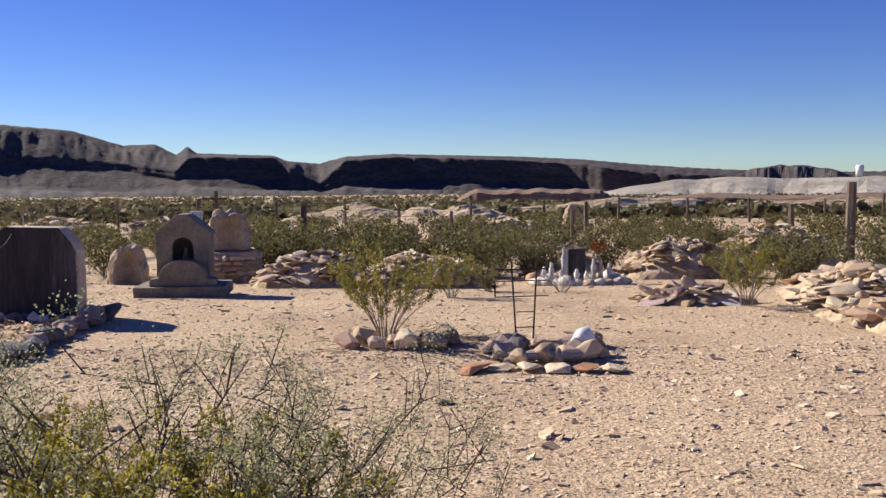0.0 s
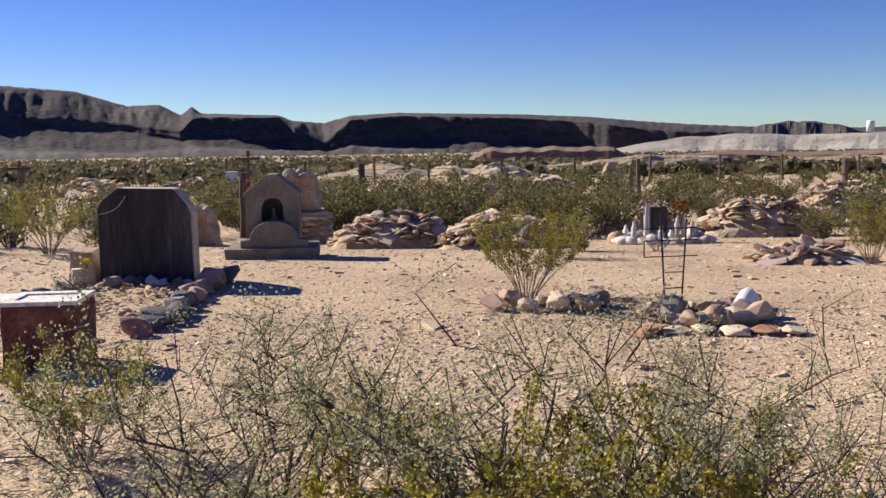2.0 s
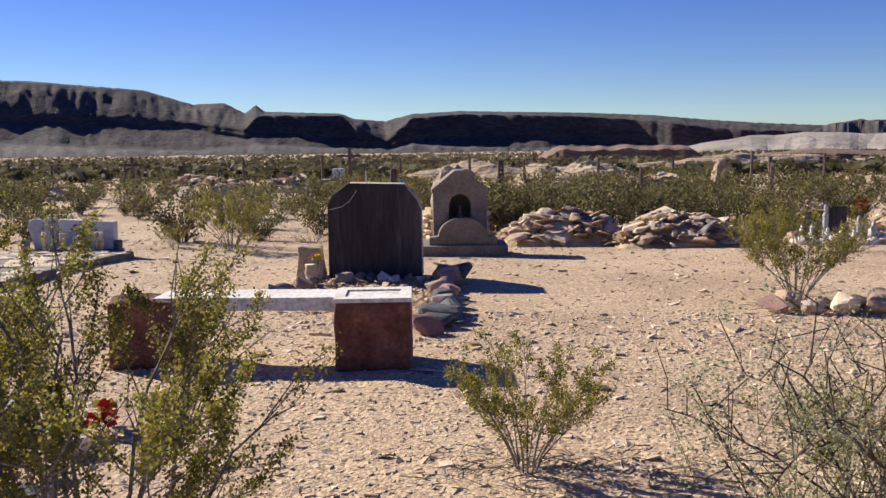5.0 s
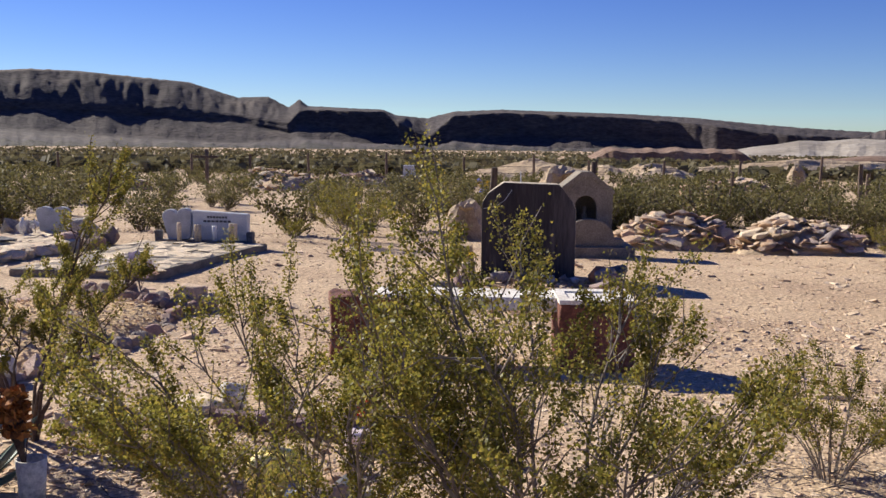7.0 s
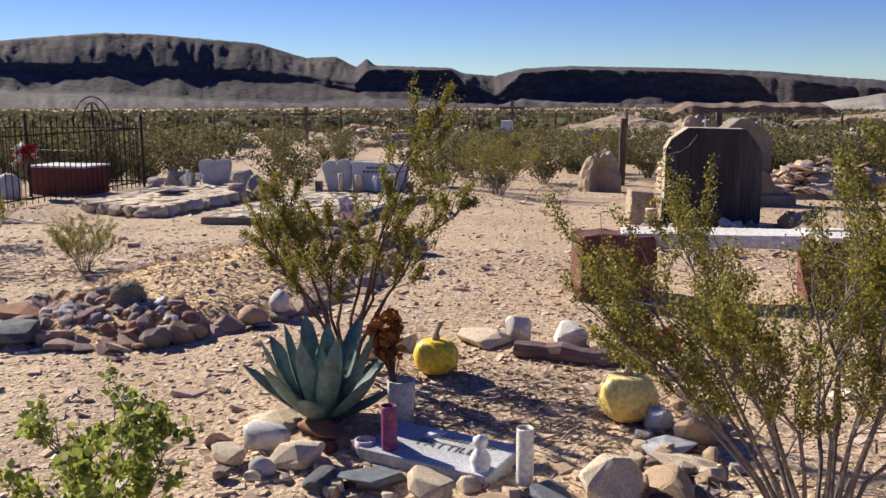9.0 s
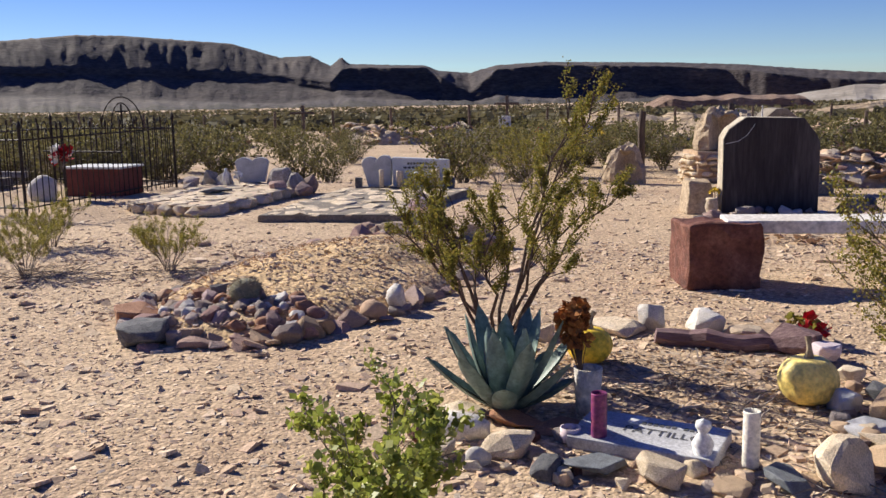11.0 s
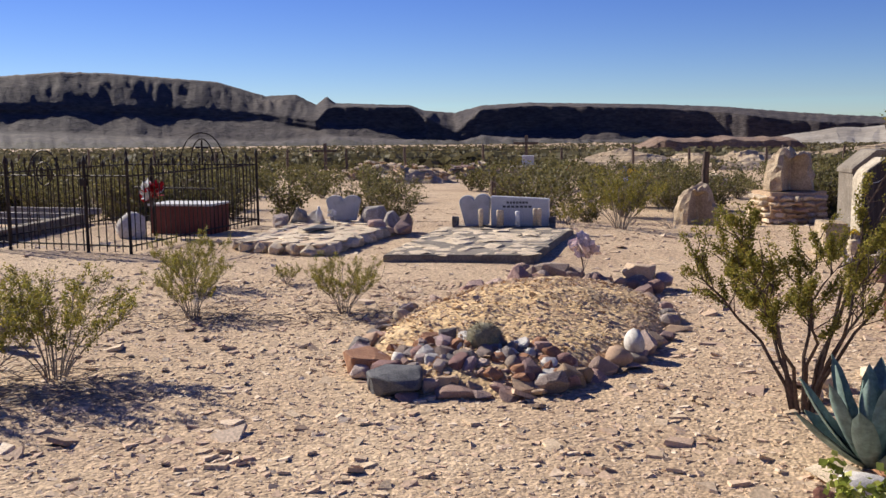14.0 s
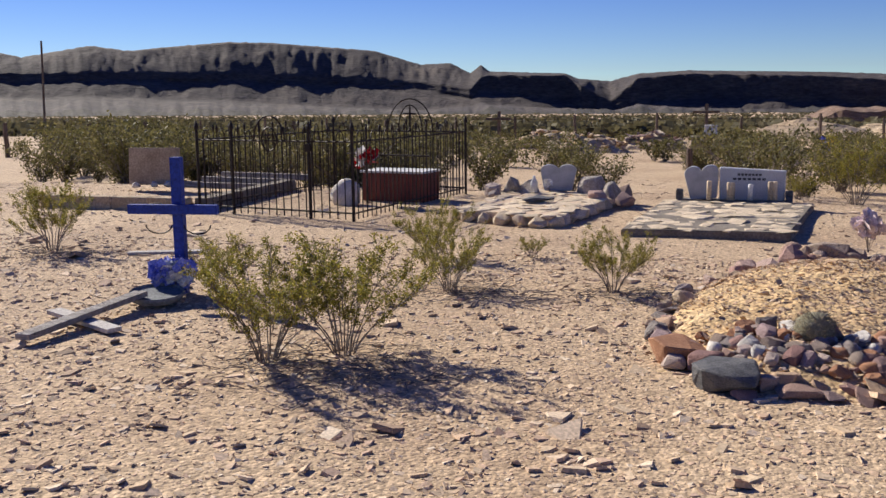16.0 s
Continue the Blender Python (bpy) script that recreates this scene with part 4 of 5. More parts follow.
def heap(x, y, rx, ry, h, n, mat, label, rz=0, kind="slab", size=0.2, core=M_TANHILL, group="stone heaps", mats=None, squat=1.0):
    ob = thing("stone_heap", on_ground(x, y, rz), label, "stone heap", group)
    s = Soup()
    rows = []
    for i in range(13):
        row = []
        for j in range(13):
            u, v = i / 6 - 1, j / 6 - 1
            q = max(0, 1 - u * u) * max(0, 1 - v * v)
            row.append(Vector((u * rx, v * ry, h * q ** 0.8 * (0.8 + 0.3 * noise.noise((u * 3 + x, v * 3, y))) - 0.05)))
        rows.append(row)
    s.grid(rows)
    part("core", s.mesh("core", core), ob)
    for i in range(n):
        w, q = random.uniform(0, 6.3), math.sqrt(random.random())
        u, v = math.cos(w) * q, math.sin(w) * q
        z = h * (max(0, 1 - u * u) * max(0, 1 - v * v)) ** 0.8
        stone(ob, u * rx, v * ry, z * 0.92 - 0.03, size * math.exp(random.gauss(0, 0.42)), random.choice((kind, "flag", "flag", "slab", "rock")), random.choice(mats) if mats else random.choice((mat, mat, mat, M_CREAM, M_CREAM, mat, M_MIX)), 27, "stone", size * random.uniform(0.6, 1.0))
    return ob


heap(-1.35, 18.2, 1.25, 0.9, 0.68, 290, M_TAN, "heap of broken tan sandstone slabs over a grave")
heap(0.6, 17.5, 1.2, 0.9, 0.62, 280, M_TAN, "heap of broken tan sandstone slabs over a grave")
heap(4.4, 12.85, 0.75, 0.5, 0.28, 70, M_TAN, "low heap of mixed coloured stones on open gravel", size=0.2, mats=(M_TAN, M_MIX, M_WHITE, M_TAN))
heap(6.1, 20.2, 1.35, 1.0, 0.85, 190, M_TAN, "tall tan stone heap topped with slabs")
heap(9.0, 23.0, 1.7, 1.2, 1.05, 220, M_TAN, "tall tan stone heap topped with slabs")
heap(6.6, 12.6, 0.9, 2.2, 0.5, 190, M_TAN, "long bank of tan sandstone slabs along a path", -12)
heap(6.3, 10.3, 0.7, 0.9, 0.4, 50, M_TAN, "spill of tan sandstone slabs by a path")
heap(3.6, 20.5, 0.9, 0.7, 0.75, 55, M_TAN, "heap of tan stones among scrub")
heap(11.2, 19.0, 1.6, 1.4, 0.7, 70, M_TAN, "heap of tan stones among scrub")
heap(-17.0, 44, 2.0, 1.2, 0.9, 60, M_TAN, "distant heap of pale stones on a sandy path", size=0.3)
heap(-14.6, 40, 1.7, 1.2, 0.8, 60, M_TAN, "distant heap of pale stones on a sandy path", size=0.3)
heap(-12.4, 44, 1.6, 1.2, 0.8, 50, M_MIX, "distant heap of reddish stones on a sandy path", size=0.3)
heap(-21.5, 38, 1.5, 1.0, 0.7, 40, M_TAN, "distant heap of pale stones among scrub", size=0.28)
heap(3.0, 36, 1.8, 1.0, 0.9, 50, M_TAN, "distant heap of tan stones among scrub", size=0.28)
heap(-4.0, 33, 1.6, 1.0, 0.7, 40, M_TAN, "distant heap of tan stones among scrub", size=0.28)

# ---- iron fence enclosure ----
FL, FR, BR, BL = Vector((-15.6, 11.8)), Vector((-13.14, 11.32)), Vector((-12.72, 14.9)), Vector((-15.18, 15.38))


def iron_fence():
    ob = thing("iron_fence", pose(0, 0, 0), "rusty black wrought-iron fence around a grave", "fence")
    s = Soup()
    s.tube([(0, 0, 0), (0, 0, 0.98)], (0.0075, 0.0075), 6)
    picket = s.mesh("picket", M_IRON)
    s = Soup()
    s.tube([(0, 0, 0), (0, 0, 1.06), (0, 0, 1.08), (0, 0, 1.12), (0, 0, 1.17)], (0.0085, 0.0085, 0.018, 0.02, 0.002), 6)
    spear = s.mesh("picket", M_IRON)
    s = Soup()
    s.tube([(0, 0, -0.03), (0, 0, 1.12), (0, 0, 1.13), (0, 0, 1.17), (0, 0, 1.24)], (0.021, 0.021, 0.034, 0.03, 0.004), 8)
    post = s.mesh("post", M_IRON)
    for a, b in ((FL, FR), (FR, BR), (BR, BL), (BL, FL)):
        d = b - a
        ln = d.length
        ang = math.degrees(math.atan2(d.y, d.x))
        z = gz(a.x, a.y) * 0.5 + gz(b.x, b.y) * 0.5
        m = pose(a.x, a.y, z, 0, 0, ang)
        part("post", post, ob, m)
        for zz in (0.1, 0.98):
            s = Soup()
            s.tube([(0, 0, zz), (ln, 0, zz)], (0.012, 0.012), 6)
            part("rail", s.mesh("rail", M_IRON), ob, m)
        n = int(ln / 0.118)
        st = ln / n
        for i in range(1, n):
            part("picket", spear if i % 3 == 0 else picket, ob, m @ pose(i * st, 0, 0.02))
            if i % 3 == 1 and i + 1 < n:
                s2 = Soup()
                s2.tube([(st / 2 - st / 2 * math.cos(math.pi * k / 8), 0, 0.97 + 0.12 * math.sin(math.pi * k / 8)) for k in range(9)], [0.0075] * 9, 5)
                part("hoop", s2.mesh("hoop", M_IRON), ob, m @ pose(i * st, 0, 0.02))
    d = (FR - FL)
    ang = math.degrees(math.atan2(d.y, d.x))
    m = pose(FL.x, FL.y, gz(FL.x, FL.y), 0, 0, ang)
    for u in (0.24, 0.74):
        part("gate_post", post, ob, m @ pose(d.length * u, 0, 0))
    gx = d.length * 0.49
    s = Soup()
    s.tube([(gx - 0.25 * math.cos(math.pi * k / 16), 0, 0.98 + 0.32 * math.sin(math.pi * k / 16)) for k in range(17)], [0.011] * 17, 6)
    part("gate_arch", s.mesh("gate_arch", M_IRON), ob, m)
    s = Soup()
    s.tube([(gx + 0.12 * math.cos(math.pi * k / 10), 0, 1.0 + 0.15 * math.sin(math.pi * k / 10)) for k in range(21)], [0.011] * 21, 6)
    s.tube([(gx - 0.06, 0, 0.93), (gx - 0.06, 0, 1.08), (gx, 0, 1.0), (gx + 0.06, 0, 1.08), (gx + 0.06, 0, 0.93)], [0.009] * 5, 5)
    part("emblem", s.mesh("emblem", M_IRON), ob, m, "round iron emblem on the gate")
    part("lock", block("lock", (0.09, 0.05, 0.1), M_IRON, 0.008, 0, 0), ob, m @ pose(d.length * 0.74, -0.02, 0.85))
    d = (BL - BR)
    ang = math.degrees(math.atan2(d.y, d.x))
    m = pose(BR.x, BR.y, gz(BR.x, BR.y), 0, 0, ang)
    gx = d.length * 0.40
    for r0, h0 in ((0.22, 0.42), (0.42, 0.52)):
        s = Soup()
        s.tube([(gx - r0 * math.cos(math.pi * k / 16), 0, 0.98 + h0 * math.sin(math.pi * k / 16)) for k in range(17)], [0.011] * 17, 6)
        part("back_arch", s.mesh("back_arch", M_IRON), ob, m)
    s = Soup()
    s.tube([(gx, 0, 0.98), (gx, 0, 1.38)], (0.016, 0.016), 6)
    s.tube([(gx - 0.12, 0, 1.26), (gx + 0.12, 0, 1.26)], (0.016, 0.016), 6)
    part("cross", s.mesh("cross", M_IRON), ob, m)
    return ob


iron_fence()


def red_tomb():
    ob = thing("metal_tomb", on_ground(-13.45, 13.9, -6), "low dull red metal tomb box with a pale rim", "tomb")
    part("box", block("box", (1.0, 0.6, 0.42), M_REDMETAL, 0.008, 0.002, 1), ob)
    s = Soup()
    s.box((-0.52, -0.32, 0.42), (0.52, 0.32, 0.45))
    part("rim", s.mesh("rim", M_PALEGRAY), ob, None, "pale grey metal rim")
    return ob


red_tomb()
wc = thing("grave_cross", on_ground(-13.75, 13.3, -6), "thin dark iron cross standing in a fenced plot", "cross")
s = Soup()
s.tube([(0, 0, 0), (0, 0, 1.15)], (0.018, 0.018), 6)
part("upright", s.mesh("upright", M_IRON), wc)
s = Soup()
s.tube([(-0.32, 0, 0.72), (1.0, 0, 0.70)], (0.016, 0.016), 6)
part("crossbar", s.mesh("crossbar", M_IRON), wc)
bouquet("red_flowers", -13.72, 13.2, 0.42, 16, 0.13, 0.34, (M_ROSERED, M_ROSERED, M_PAINTWHITE), "red and white artificial flowers on a grave cross", 8, 0.08)
solo("boulder", bm_mesh("boulder", cobble(71, 0.95), M_WHITE, True), scaled(on_ground(-14.0, 13.1), 0.42, 0.3, 0.5), "pale rounded boulder inside a fenced plot", "boulder")

# ---- flagstone grave with boulders ----


def flag_slab(name, corners, h, nx, ny, mat, edge_mat, label, size, border=True):
    """A raised grave slab of flat stones; corners: front left, front right, back right, back left."""
    c = sum((Vector(p) for p in corners), Vector((0, 0))) / 4
    ob = thing(name, on_ground(c.x, c.y), label, "grave slab")
    q = [Vector((p[0] - c.x, p[1] - c.y)) for p in corners]
    bm = bmesh.new()
    lo = [bm.verts.new((p.x, p.y, -0.05)) for p in q]
    hi = [bm.verts.new((p.x, p.y, h)) for p in q]
    bm.faces.new(hi)
    for i in range(4):
        bm.faces.new((lo[i], lo[(i + 1) % 4], hi[(i + 1) % 4], hi[i]))
    bmesh.ops.recalc_face_normals(bm, faces=bm.faces[:])
    bmesh.ops.bevel(bm, geom=bm.edges[:], offset=0.012, segments=2, affect="EDGES")
    part("bed", bm_mesh("bed", bm, edge_mat), ob)
    for i in range(nx):
        for j in range(ny):
            u, v = (i + 0.5 + random.uniform(-0.22, 0.22)) / nx, (j + 0.5 + random.uniform(-0.22, 0.22)) / ny
            p = (q[0] * (1 - u) + q[1] * u) * (1 - v) + (q[3] * (1 - u) + q[2] * u) * v
            stone(ob, p.x, p.y, h - 0.02, size * random.uniform(0.8, 1.25), "flag", mat, 2, "flagstone")
    if border:
        for a, b in ((0, 1), (1, 2), (3, 0)):
            n = int((q[b] - q[a]).length / 0.24)
            for k in range(n):
                p = q[a].lerp(q[b], (k + 0.5) / n)
                stone(ob, p.x, p.y, 0, random.uniform(0.2, 0.3), "rock", random.choice((mat, mat, M_CREAM)), 10, "edge_stone", 0.24)
    return ob


flag_slab("flagstone_grave", ((-11.9, 11.75), (-10.65, 11.25), (-10.2, 14.1), (-11.75, 14.5)), 0.13, 6, 11, M_CREAM, M_TAN, "raised grave covered with cream flagstones", 0.3)
flag_slab("concrete_grave_slab", ((-9.8, 10.75), (-8.08, 10.85), (-7.65, 13.75), (-9.58, 13.75)), 0.085, 7, 10, M_CREAM, M_CONCRETE, "low concrete grave slab paved with cream stones", 0.27, False)


def heart_pts(w, h, notch=0.12):
    left = [(-w * 0.5 * (1 - 0.25 * (1 - k / 6)), h * 0.78 * k / 6) for k in range(7)]
    lobe1 = [(-w * 0.25 - w * 0.25 * math.cos(math.pi * k / 7), h * 0.78 + h * 0.22 * math.sin(math.pi * k / 7)) for k in range(1, 7)]
    half = left + lobe1 + [(-0.001, h * (1 - notch) - h * 0.08)]
    return half + [(-x, z) for x, z in reversed(half[:-1])]


hs = thing("heart_headstone", on_ground(-11.1, 14.1, 6, 0.16), "grey heart-shaped headstone among boulders", "gravestone")
part("stone", outline_block("stone", heart_pts(0.52, 0.38), 0.1, M_GRAYSTONE, 0.006), hs)
for x, y, sc, mt in ((-11.75, 14.05, 0.36, M_BOULDER), (-11.5, 13.95, 0.34, M_BOULDER), (-12.05, 14.0, 0.26, M_MIX), (-10.6, 14.0, 0.42, M_BOULDER), (-10.3, 13.7, 0.36, M_BOULDER), (-10.15, 13.95, 0.3, M_MIX), (-10.45, 13.35, 0.26, M_MIX), (-10.05, 13.4, 0.24, M_MIX), (-11.95, 13.7, 0.2, M_MIX)):
    solo("boulder", stone_mesh("rock", mt), scaled(on_ground(x, y, random.uniform(0, 360), 0.05), sc * 1.1, sc, sc * 1.45), "pale rounded boulder ringing a grave", "boulder", "boulders by the headstone")
s = Soup()
s.lathe(((0, 0), (0.05, 0), (0.05, 0.14), (0.02, 0.19), (0.02, 0.23), (0, 0.23)), 12)
solo("bottle", s.mesh("bottle", M_PALEGRAY, True), on_ground(-11.38, 13.75, 0, 0.17), "pale glass bottle on a flagstone grave", "bottle")
bouquet("small_flowers", -11.15, 13.7, 0.17, 4, 0.05, 0.16, (M_PAINTWHITE,), "small white flowers on a flagstone grave", 12, 0.05)
solo("dark_slab_stone", stone_mesh("flag", M_DARK), scaled(on_ground(-11.1, 12.7, 20, 0.165), 0.45, 0.3, 0.5), "flat dark stone lying on flagstones", "stone")

# double headstone: a heart and a tablet
dh = thing("double_headstone", on_ground(-8.66, 13.95, -3, 0.03), "grey double headstone, heart and tablet joined", "gravestone")
part("base", block("base", (1.42, 0.28, 0.06), M_CONCRETE, 0.008, 0.002, 1), dh, pose(0, 0.06, 0))
part("heart", outline_block("heart", heart_pts(0.46, 0.46), 0.12, M_GRAYSTONE, 0.008), dh, pose(-0.4, 0, 0.06, 0, -6, 0))
part("tablet", outline_block("tablet", ((-0.42, 0), (0.42, 0), (0.43, 0.4), (-0.43, 0.44)), 0.12, M_PALEGRAY, 0.012), dh, pose(0.23, 0.01, 0.06), "pale grey tablet with worn lettering")
for k, (w, z) in enumerate(((0.32, 0.33), (0.44, 0.27))):
    s = Soup()
    for i in range(7):
        s.box((-w / 2 + i * w / 7, -0.004, z), (-w / 2 + (i + 0.72) * w / 7, 0.004, z + 0.03))
    part("lettering", s.mesh("lettering", M_LETTER), dh, pose(0.2, 0.008, 0.06), "worn dark lettering")
part("end_stone", block("end_stone", (0.09, 0.12, 0.2), M_DARK, 0.02, 0.01, 1), dh, pose(-0.72, 0, 0))
part("end_stone", block("end_stone", (0.09, 0.12, 0.2), M_DARK, 0.02, 0.01, 1), dh, pose(0.71, 0, 0))
for x, h, mt in ((-8.98, 0.26, M_CREAM), (-8.72, 0.24, M_CREAM), (-8.68, 0.24, M_CREAM), (-8.45, 0.22, M_PAINTWHITE), (-8.2, 0.25, M_CREAM), (-8.14, 0.25, M_CREAM)):
    s = Soup()
    s.lathe(((0, 0), (0.033, 0), (0.034, h - 0.01), (0.028, h), (0.012, h - 0.01), (0, h - 0.012)), 12)
    solo("grave_candle", s.mesh("grave_candle", mt, True), on_ground(x, 13.78, 0, 0.1), "tall pale candle before a double headstone", "candle", "candles at the headstone")

# ---- stone-edged grave mound ----
MC = Vector((-7.95, 7.4))
mound = thing("grave_mound", pose(MC.x, MC.y, gz(MC.x, MC.y), 0, 0, -12), "long yellow gravel grave mound edged with field stones", "grave mound")
ML, MW, MH = 2.0, 1.05, 0.31
s = Soup()
rows = []
for i in range(41):
    row = []
    for j in range(29):
        u, v = i / 20 - 1, j / 14 - 1
        q = max(0, 1 - (u * u + v * v))
        row.append(Vector((v * MW, u * ML, MH * q ** 0.75 * (0.85 + 0.3 * noise.noise((u * 3, v * 3, 4))) - 0.03 + 0.015 * noise.noise((u * 15, v * 9, 1)))))
    rows.append(row)
s.grid(rows)
part("soil", s.mesh("soil", M_MOUND, True), mound, None, "yellow gravelly soil")


def mound_z(x, y):
    q = max(0, 1 - (x / MW) ** 2 - (y / ML) ** 2)
    return MH * q ** 0.75 * 0.95 - 0.03


for i in range(84):
    w = 2 * math.pi * i / 84
    r = random.uniform(0.94, 1.06)
    x, y = math.cos(w) * MW * r, math.sin(w) * ML * r
    big = random.uniform(0.11, 0.24) * (1.35 if math.sin(w) > 0.75 else 1.0)
    stone(mound, x, y, -0.01, big * 0.9, random.choice(("rock", "rock", "rock", "slab", "slab")), random.choice((M_MIX, M_MIX, M_MIX, M_TAN)), 24, "edge_stone", big * random.uniform(0.8, 1.1))
for i in range(130):
    w, q = random.uniform(0, 6.3), math.sqrt(random.random()) * 0.42
    x, y = 0.05 + math.cos(w) * MW * 1.6 * q, -ML * 0.74 + math.sin(w) * 0.75 * q
    stone(mound, x, y, max(0.0, mound_z(x, y)) * 0.8, random.uniform(0.06, 0.14), random.choice(("rock", "rock", "rock", "round")), random.choice((M_MIX, M_MIX, M_MIX, M_BROWNCAP, M_WHITE)), 22)
for i in range(30):
    x, y = random.uniform(-0.6, 0.8), ML * random.uniform(0.82, 1.0)
    stone(mound, x, y, 0.03, random.uniform(0.1, 0.24), random.choice(("rock", "round")), random.choice((M_MIX, M_MIX, M_TAN)), 20)
stone(mound, -0.28, -ML * 0.98, -0.02, 0.36, "rock", M_DARK, 6, "edge_stone", 0.28, 20)
stone(mound, -0.66, -ML * 0.80, -0.02, 0.32, "rock", M_BROWNCAP, 6, "edge_stone", 0.27)
stone(mound, 0.86, -ML * 0.52, 0.0, 0.2, "round", M_TAN, 6, "edge_stone", 0.22)
stone(mound, 0.93, -ML * 0.40, 0.05, 0.17, "round", M_WHITE, 20, "edge_stone", 0.24)
stone(mound, -0.3, ML * 0.98, 0.02, 0.42, "rock", M_MIX, 6, "edge_stone", 0.36)
stone(mound, 0.55, ML * 0.99, 0.02, 0.34, "rock", M_TAN, 6, "edge_stone", 0.4)
rb = rubble(3600, lambda i: (lambda x, y: (x, y, mound_z(x, y) + 0.012))(*(lambda w, q: (math.cos(w) * MW * q * 0.95, math.sin(w) * ML * q * 0.95))(rng.rand() * 6.3, math.sqrt(rng.rand()))), 0.026, M_TANSTUFF, 0.25)
tagged(part("rubble", rb, mound, None, "loose yellow stone chips"), kind="stuff")
cx, cy = MC.x - 0.22, MC.y - 1.3
s = Soup()
s.lathe(((0.02, 0.0), (0.085, 0.02), (0.11, 0.07), (0.10, 0.13), (0.05, 0.17), (0.0, 0.175)), 22, lambda w, z: 1 + 0.07 * math.cos(w * 11))
ca = thing("barrel_cactus", pose(cx, cy, gz(cx, cy) + 0.13), "small straw-coloured barrel cactus on a grave mound", "cactus")
part("body", s.mesh("body", M_CACTUS, True), ca)
s = Soup()
for i in range(420):
    w, q = rng.rand() * 6.3, rng.rand()
    r = 0.11 * math.cos(q * 1.4)
    p = Vector((r * math.cos(w), r * math.sin(w), 0.04 + 0.13 * math.sin(q * 1.4)))
    s.leaf(p, Vector((math.cos(w), math.sin(w), rng.uniform(-0.2, 1))), 0.05, 0.03)
tagged(part("bristle", s.mesh("bristle", M_STRAW), ca), kind="stuff")
bx, by = MC.x + 0.42, MC.y + 1.85
bouquet("pink_flowers", bx, by, 0.16, 7, 0.09, 0.3, (M_PALEPINK,), "pale pink artificial flowers on a grave mound", 19, 0.08)

# ---- pumpkin grave ----
kerb = thing("stone_grave_border", on_ground(-5.5, 4.6), "loose ring of cream and dark stones around a grave", "stones")


def kerb_stone(x, y, s, kind, mat, sz=None, up=0.0, rz=None, tilt=10):
    s *= 0.85
    stone(kerb, x + 5.5, y - 4.6, up, s, kind, mat, tilt, "stone", sz, rz)


for x, y, sc, k, mt in ((-6.42, 4.12, 0.26, "round", M_WHITE), (-6.2, 3.92, 0.26, "rock", M_CREAM), (-6.5, 3.9, 0.2, "rock", M_CREAM), (-6.32, 3.82, 0.12, "round", M_WHITE),
                        (-6.02, 3.72, 0.18, "rock", M_DARK), (-5.85, 3.78, 0.3, "slab", M_SLATE), (-5.6, 3.7, 0.24, "rock", M_CREAM), (-5.35, 3.66, 0.22, "slab", M_TAN), (-5.45, 3.82, 0.15, "rock", M_CREAM),
                        (-5.12, 3.72, 0.26, "slab", M_SLATE), (-4.9, 3.78, 0.34, "rock", M_CREAM), (-4.68, 3.9, 0.26, "rock", M_TAN), (-4.6, 4.15, 0.3, "slab", M_CREAM), (-4.66, 4.35, 0.26, "slab", M_GRAYSTONE),
                        (-4.52, 4.5, 0.3, "rock", M_TAN), (-4.7, 4.6, 0.22, "rock", M_GRAYSTONE), (-4.5, 4.75, 0.2, "rock", M_DARK), (-6.22, 4.3, 0.3, "slab", M_BROWNCAP), (-6.02, 4.22, 0.24, "slab", M_BROWNCAP),
                        (-6.45, 4.35, 0.3, "slab", M_CREAM), (-5.98, 4.1, 0.12, "rock", M_MIX), (-6.12, 4.08, 0.1, "round", M_REDROCK), (-6.6, 4.0, 0.16, "rock", M_REDROCK),
                        (-5.72, 6.02, 0.46, "slab", M_CREAM), (-5.18, 6.0, 0.32, "rock", M_WHITE), (-4.95, 6.0, 0.28, "slab", M_CREAM), (-5.0, 5.85, 0.2, "rock", M_TAN), (-4.72, 5.6, 0.3, "rock", M_PETRIFIED), (-4.6, 5.45, 0.2, "rock", M_PALEPINK),
                        (-4.55, 5.1, 0.16, "rock", M_CREAM), (-6.3, 5.5, 0.18, "rock", M_CREAM), (-6.15, 5.75, 0.2, "rock", M_CREAM)):
    kerb_stone(x, y, sc, k, mt)
for i in range(34):
    kerb_stone(-4.6 + random.uniform(-0.25, 0.2), 3.75 + random.random() * 1.2, random.uniform(0.06, 0.14), "rock", random.choice((M_MIX, M_CREAM, M_TAN)))
for i in range(30):
    kerb_stone(random.uniform(-6.5, -4.7), 3.78 + random.uniform(-0.14, 0.1), random.uniform(0.05, 0.12), "rock", random.choice((M_MIX, M_CREAM, M_TAN, M_REDROCK)))
kerb_stone(-5.5, 6.05, 0.22, "rock", M_WHITE, 0.3, 0, None, 3)
s = Soup()
pts = [Vector((-0.4 + 0.1 * i, 0.02 * math.sin(i), 0.05 + 0.01 * math.cos(i * 2))) for i in range(9)]
s.tube(pts, [0.045, 0.06, 0.055, 0.06, 0.05, 0.055, 0.05, 0.045, 0.03], 8)
solo("petrified_log", s.mesh("petrified_log", M_PETRIFIED), on_ground(-5.1, 5.68, -8), "purple-brown petrified wood log edging a grave", "log")

plaque = thing("grave_plaque", on_ground(-5.62, 4.06, -20, 0.005) @ pose(0, 0, 0, 4, 0, 0), "flat grey granite grave plaque with engraved lettering", "gravestone")
part("slab", block("slab", (0.62, 0.32, 0.06), M_GRAYSTONE, 0.008, 0.0, 0), plaque)


